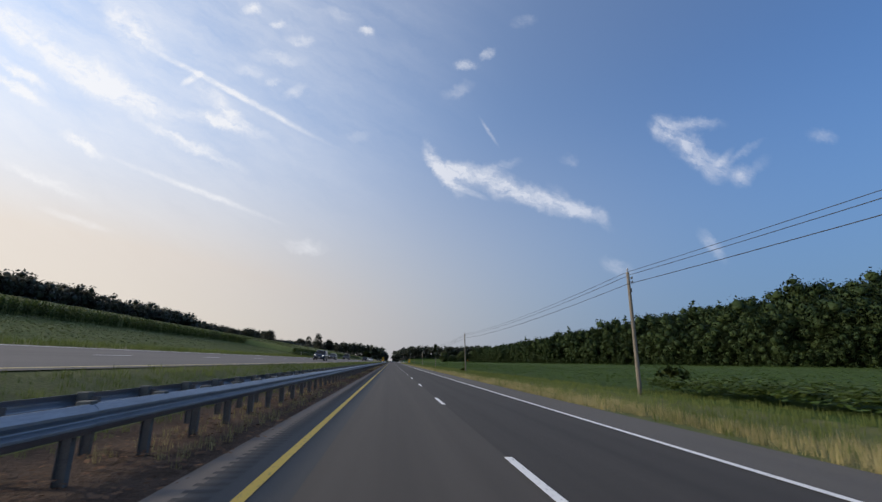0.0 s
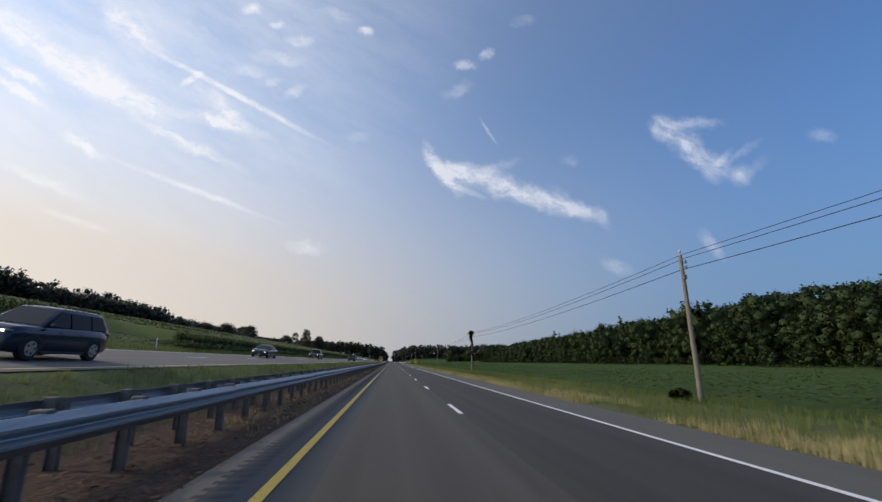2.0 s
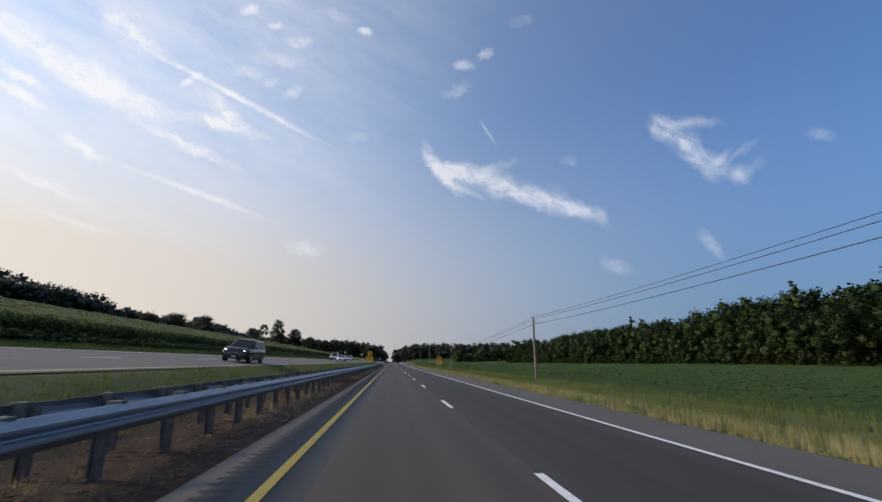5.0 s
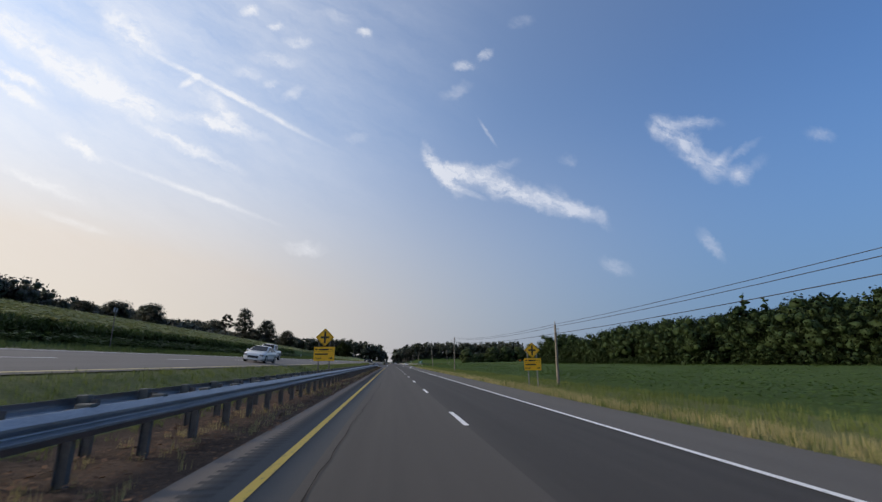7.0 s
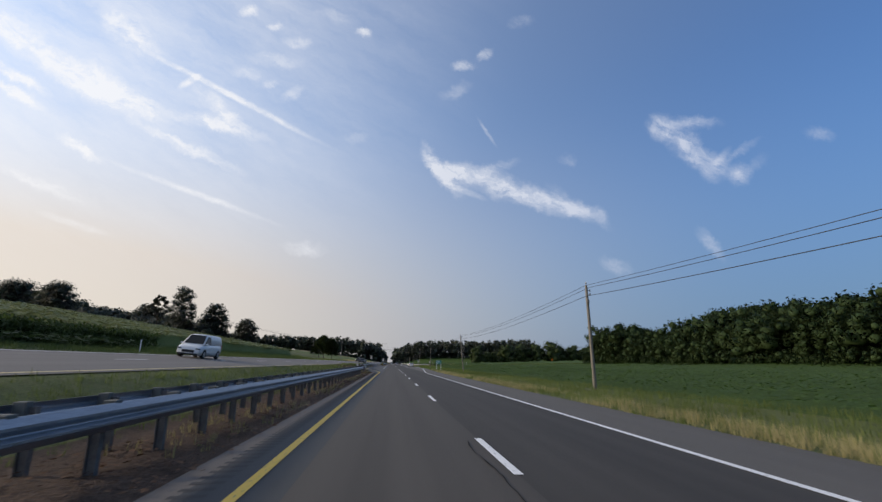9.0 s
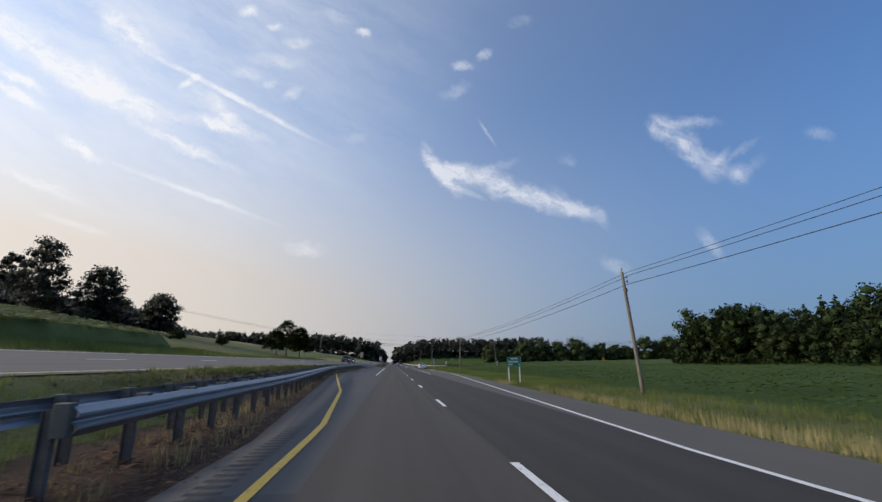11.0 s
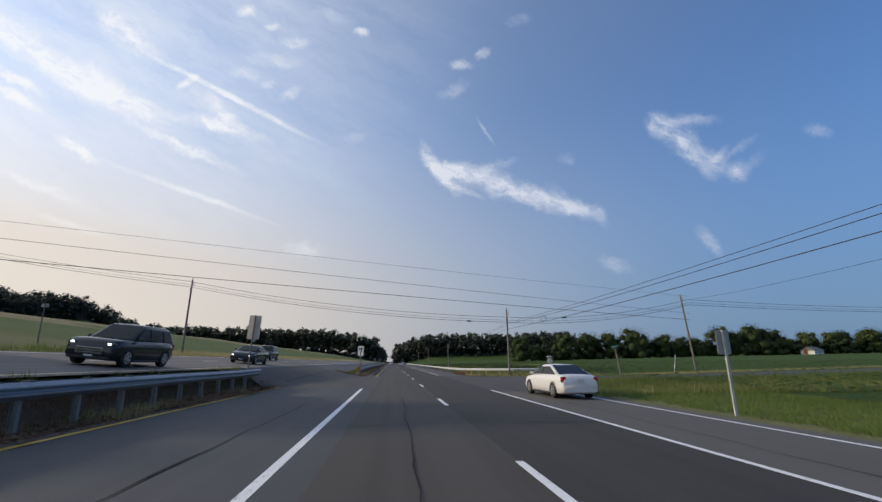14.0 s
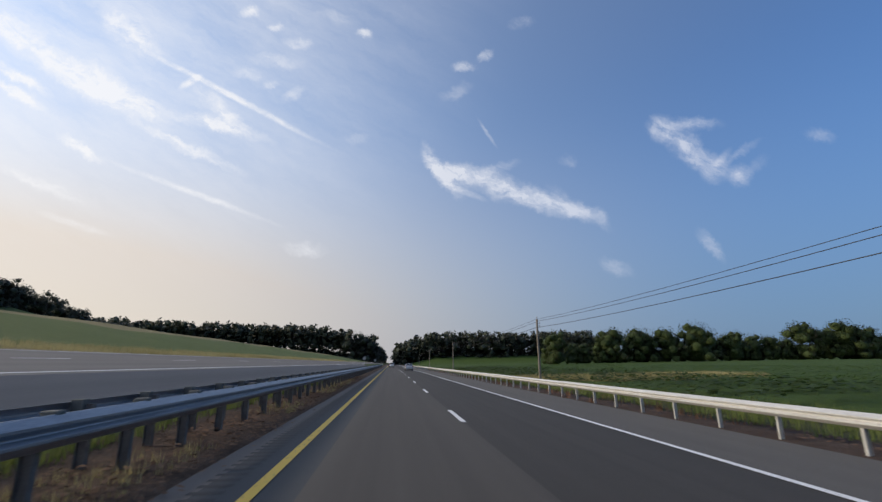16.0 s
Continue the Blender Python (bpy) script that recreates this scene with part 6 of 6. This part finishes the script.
scatter("corn_plants", CORN, p, 0.95 + 0.4 * rng.random(len(p)), M["leaf_oak"], "edge row of the corn crop with its shade in the leaf colour", "crop")
p = spots(2800, -23.9, -21.0, 110, 335)
scatter("weeds", BEAN, p, 0.8 + 0.9 * rng.random(len(p)), M["leaf_oak"], "dark green weeds along the field's edge", "weeds")

# vines over one pole
vz = gz(POLE_X, 143.1)
vine = [(POLE_X + 0.12 * math.sin(3 * z), 143.1 + 0.12 * math.cos(3 * z), vz + z, 0.17 + 0.17 * max(0, (z - 3.6) / 3)) for z in np.arange(2.9, 6.8, 0.35)] + [(POLE_X - 0.05, 143.1, vz + 6.65, 0.5)]
for k in range(2):
    vine.append((POLE_X + 0.2, 142.5 - 0.5 * k, vz + 6.7, 0.16 - 0.02 * k))
v, f, n = crown_arrays(70, vine, 5000, 0.05, 1.0)
tagged(place("vine", fast_mesh("vine", v, f, True, n), M["leaf_vine"]), "green climbing vine smothering the pole's top", "vine")

# ---- woods ----
def canopy_lobes(seed, height, spread, low, n):
    """A round full crown from low (a share of the height) to the top."""
    r = np.random.default_rng(seed)
    mid = (low + 1) / 2 * height
    half = (1 - low) / 2 * height
    out = [(0, 0, mid, min(spread, half) * 0.72), (0, 0, mid + half * 0.35, min(spread, half) * 0.6)]
    out += [(spread * 0.5 * math.cos(a), spread * 0.5 * math.sin(a), low * height + spread * 0.3, spread * 0.42) for a in (0.3, 2.4, 4.5)]
    for i in range(n):
        u = -0.75 + 1.7 * (i + 0.5) / n
        rr = spread * (0.26 + 0.16 * r.random())
        w = spread * math.sqrt(max(0.04, 1 - u * u)) * (0.62 + 0.22 * r.random())
        a = 2.4 * i + 0.5 * r.random()
        out.append((math.cos(a) * w, math.sin(a) * w, min(mid + half * u * 0.9, height - rr * 0.75), rr))
    return out


WOOD = [crown_arrays(100 + i, canopy_lobes(100 + i, 1.0, 0.34 + 0.05 * (i % 3), 0.02, 12), 1700, 0.0195, 0.9, 0.78) for i in range(6)]
WOOD_TOP = [crown_arrays(150 + i, canopy_lobes(150 + i, 1.0, 0.36 + 0.05 * (i % 3), 0.3, 8), 640, 0.025, 0.9, 0.78) for i in range(5)]
WOOD_THIN = [crown_arrays(160 + i, canopy_lobes(160 + i, 1.0, 0.42 + 0.04 * (i % 3), 0.0, 8), 420, 0.040, 0.85, 0.68) for i in range(4)]


def full_lobes(seed, spread):
    """A compact domed crown that reaches the ground, with low swellings on its sides."""
    r = np.random.default_rng(seed)
    out = [(0, 0, 0.30, spread * 0.86), (0, 0, 0.58, spread * 0.84), (0.05, 0, 0.74, spread * 0.6)]
    for i in range(16):
        u = (i + 0.5) / 16
        w = spread * (0.78 - 0.45 * max(0, u - 0.45) / 0.55)
        a = 2.4 * i + 0.6 * r.random()
        out.append((math.cos(a) * w, math.sin(a) * w, 0.12 + 0.68 * u + 0.06 * r.random(), spread * (0.28 + 0.12 * r.random())))
    return out


WOOD_WIDE = [crown_arrays(170 + i, full_lobes(170 + i, 0.40 + 0.05 * (i % 3)), 2100, 0.017, 0.85, 0.9) for i in range(5)]
WOOD_TINY = [crown_arrays(140 + i, canopy_lobes(140 + i, 1.0, 0.31 + 0.04 * (i % 3), 0.0, 4), 60, 0.09, 0.75, 0.74) for i in range(3)]
WOOD_FAR = [crown_arrays(110 + i, canopy_lobes(110 + i, 1.0, 0.31 + 0.04 * (i % 3), 0.0, 7), 280, 0.042, 0.85, 0.88) for i in range(5)]
SCRUB = [crown_arrays(130 + i, [(0.5 * k - 0.5, 0.2 * k, 0.45, 0.55) for k in range(3)], 160, 0.1) for i in range(3)]
PINE = [crown_arrays(120 + i, pine_lobes(120 + i, 1.0, 0.26), 260, 0.04) for i in range(3)]


def woods(name, pts, h, templates, material, label):
    p = np.array([(x, y, gz(x, y) - 0.4 - 0.1 * k) for (x, y), k in zip(pts, h)])
    h = np.asarray(h) * 1.1
    scatter(name, templates, p, h, material, label, "woods")


pts = np.array([(90.5 + 2.2 * rng.normal(), y + 1.8 * rng.normal()) for y in np.arange(58, 485, 5.0)])
woods("forest", pts, 6.5 + 6.5 * rng.random(len(pts)), WOOD, M["leaf_far"], "rounded broadleaf trees along the forest edge")
pts = np.array([(98 + 2.4 * rng.normal(), y + 1.8 * rng.normal()) for y in np.arange(64, 480, 5.2)])
woods("forest", pts, 10.5 + 6.0 * rng.random(len(pts)), WOOD, M["leaf_far"], "dense dark green forest edge beyond the beans")
pts = np.array([(88 + 16 * u, 462 + 22 * v) for u, v in rng.random((14, 2))])
woods("forest", pts, 12.5 + 4.5 * rng.random(len(pts)), WOOD, M["leaf_far"], "tall broadleaf trees at the forest's corner")
pts = np.array([(x0 + 2.6 * rng.normal(), y + 2.2 * rng.normal()) for x0 in (105, 113, 122, 132, 143, 155, 167) for y in np.arange(x0 * 0.7, 478, 7.6)])
woods("forest", pts, 10.0 + 6.0 * rng.random(len(pts)) + 3.5 * (rng.random(len(pts)) > 0.86) + 4.0 * np.array([noise.noise((q[0] * 0.05, q[1] * 0.06, 2)) for q in pts]), WOOD_TOP + [PINE[0]], M["leaf_far"], "dense dark green forest climbing the ridge")
pts = np.array([(85.5 + 1.2 * rng.normal(), y + rng.normal()) for y in np.arange(56, 484, 3.2)])
woods("forest_scrub", pts, 2.4 + 2.2 * rng.random(len(pts)), WOOD_THIN, M["leaf_far"], "leafy scrub along the forest edge")
pts = np.array([(x + 2.5 * rng.normal(), y + 2.5 * rng.normal()) for y in (985, 996, 1010) for x in np.arange(14, 225, 6.0)])
woods("forest", pts, 21.5 + 4.5 * rng.random(len(pts)), WOOD_FAR + PINE, M["leaf_woods_hazed"], "dark pine and broadleaf woods flanking the road ahead")
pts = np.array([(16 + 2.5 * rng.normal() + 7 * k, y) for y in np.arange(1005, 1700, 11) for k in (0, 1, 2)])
woods("forest", pts, 22 + 6 * rng.random(len(pts)) + (pts[:, 1] - 1000) * 0.01, WOOD_TINY, M["leaf_woods_hazed"], "dark woods lining the road into the distance")
pts = np.array([(x + 4 * rng.normal(), 750 + 3 * rng.normal()) for x in np.arange(93, 430, 12.5)])
woods("forest", pts, 13.0 + 11.0 * np.array([max(0, 0.45 + 0.8 * noise.noise((q[0] * 0.022, 3, 1)) + 0.5 * noise.noise((q[0] * 0.08, 5, 2))) for q in pts]) + 4 * rng.random(len(pts)), WOOD_WIDE, M["leaf_light"], "full round crowns of a tree belt across the far field")
pts = np.array([(x + 2 * rng.normal(), 760 + 3 * rng.normal()) for x in np.arange(93, 440, 8.0)])
woods("forest", pts, 9.0 + 5.0 * rng.random(len(pts)), WOOD_WIDE, M["leaf_light"], "lower trees of the belt across the far field")
pts = np.array([(x + 3 * rng.normal(), y + 3 * rng.normal()) for y in (985, 1000) for x in np.arange(-460, -20, 5.6)])
woods("forest", pts, 25 + 6 * rng.random(len(pts)), WOOD_FAR, M["leaf_woods_hazed"], "dark woods across the fields beyond the far carriageway")
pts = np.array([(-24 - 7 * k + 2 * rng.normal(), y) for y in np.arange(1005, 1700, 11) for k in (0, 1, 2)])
woods("forest", pts, 20 + 6 * rng.random(len(pts)) + (pts[:, 1] - 1000) * 0.01, WOOD_TINY, M["leaf_woods_hazed"], "dark woods lining the road into the distance")
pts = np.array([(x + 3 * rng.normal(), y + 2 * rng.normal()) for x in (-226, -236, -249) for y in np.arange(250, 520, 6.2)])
woods("forest", pts, 15 + 7 * rng.random(len(pts)), WOOD_THIN, M["leaf_rise_hazed"], "dark woods crowning the rise")
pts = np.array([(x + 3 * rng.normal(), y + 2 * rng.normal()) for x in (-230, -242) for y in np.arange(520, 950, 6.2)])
woods("forest", pts, np.interp(pts[:, 1], [520, 640, 760], [22, 19, 14]) + 6 * rng.random(len(pts)), WOOD_THIN, M["leaf_rise_hazed"], "hazy woods along the dip of the rise")
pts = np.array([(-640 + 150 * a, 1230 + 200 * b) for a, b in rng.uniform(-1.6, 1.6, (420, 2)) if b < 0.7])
woods("forest", pts, 12 + 6 * rng.random(len(pts)), WOOD_TINY, M["leaf_woods_hazed"], "hazy woods over the far hill")

# a dead patch in the dip of the field behind the pale guardrail
dead = np.random.default_rng(77)
p = np.array([(x, y, gz(x, y)) for x, y in zip(14 + 24 * dead.random(11000), 555 + 18 * dead.random(11000)) if abs(y - 564 - 2.5 * noise.noise((x * 0.2, 4, 1))) < 5 + 3 * noise.noise((x * 0.3, 7, 2)) and noise.noise((x * 0.5, y * 0.5, 5)) > -0.25])
scatter("dry_grass", TUFT, p, 1.2 + 0.8 * dead.random(len(p)), M["grass_dry"], "patch of dead tan grass in the green field", "grass")
# undergrowth between the trees on the rise
pts = np.array([(-62 - 62 * u + 3 * rng.normal(), 462 + 8 * u + 4 * rng.normal()) for u in rng.random(70)])
woods("undergrowth", pts, 3.2 + 3.2 * rng.random(len(pts)), SCRUB, M["leaf_rise_hazed"], "leafy undergrowth joining the trees on the rise")
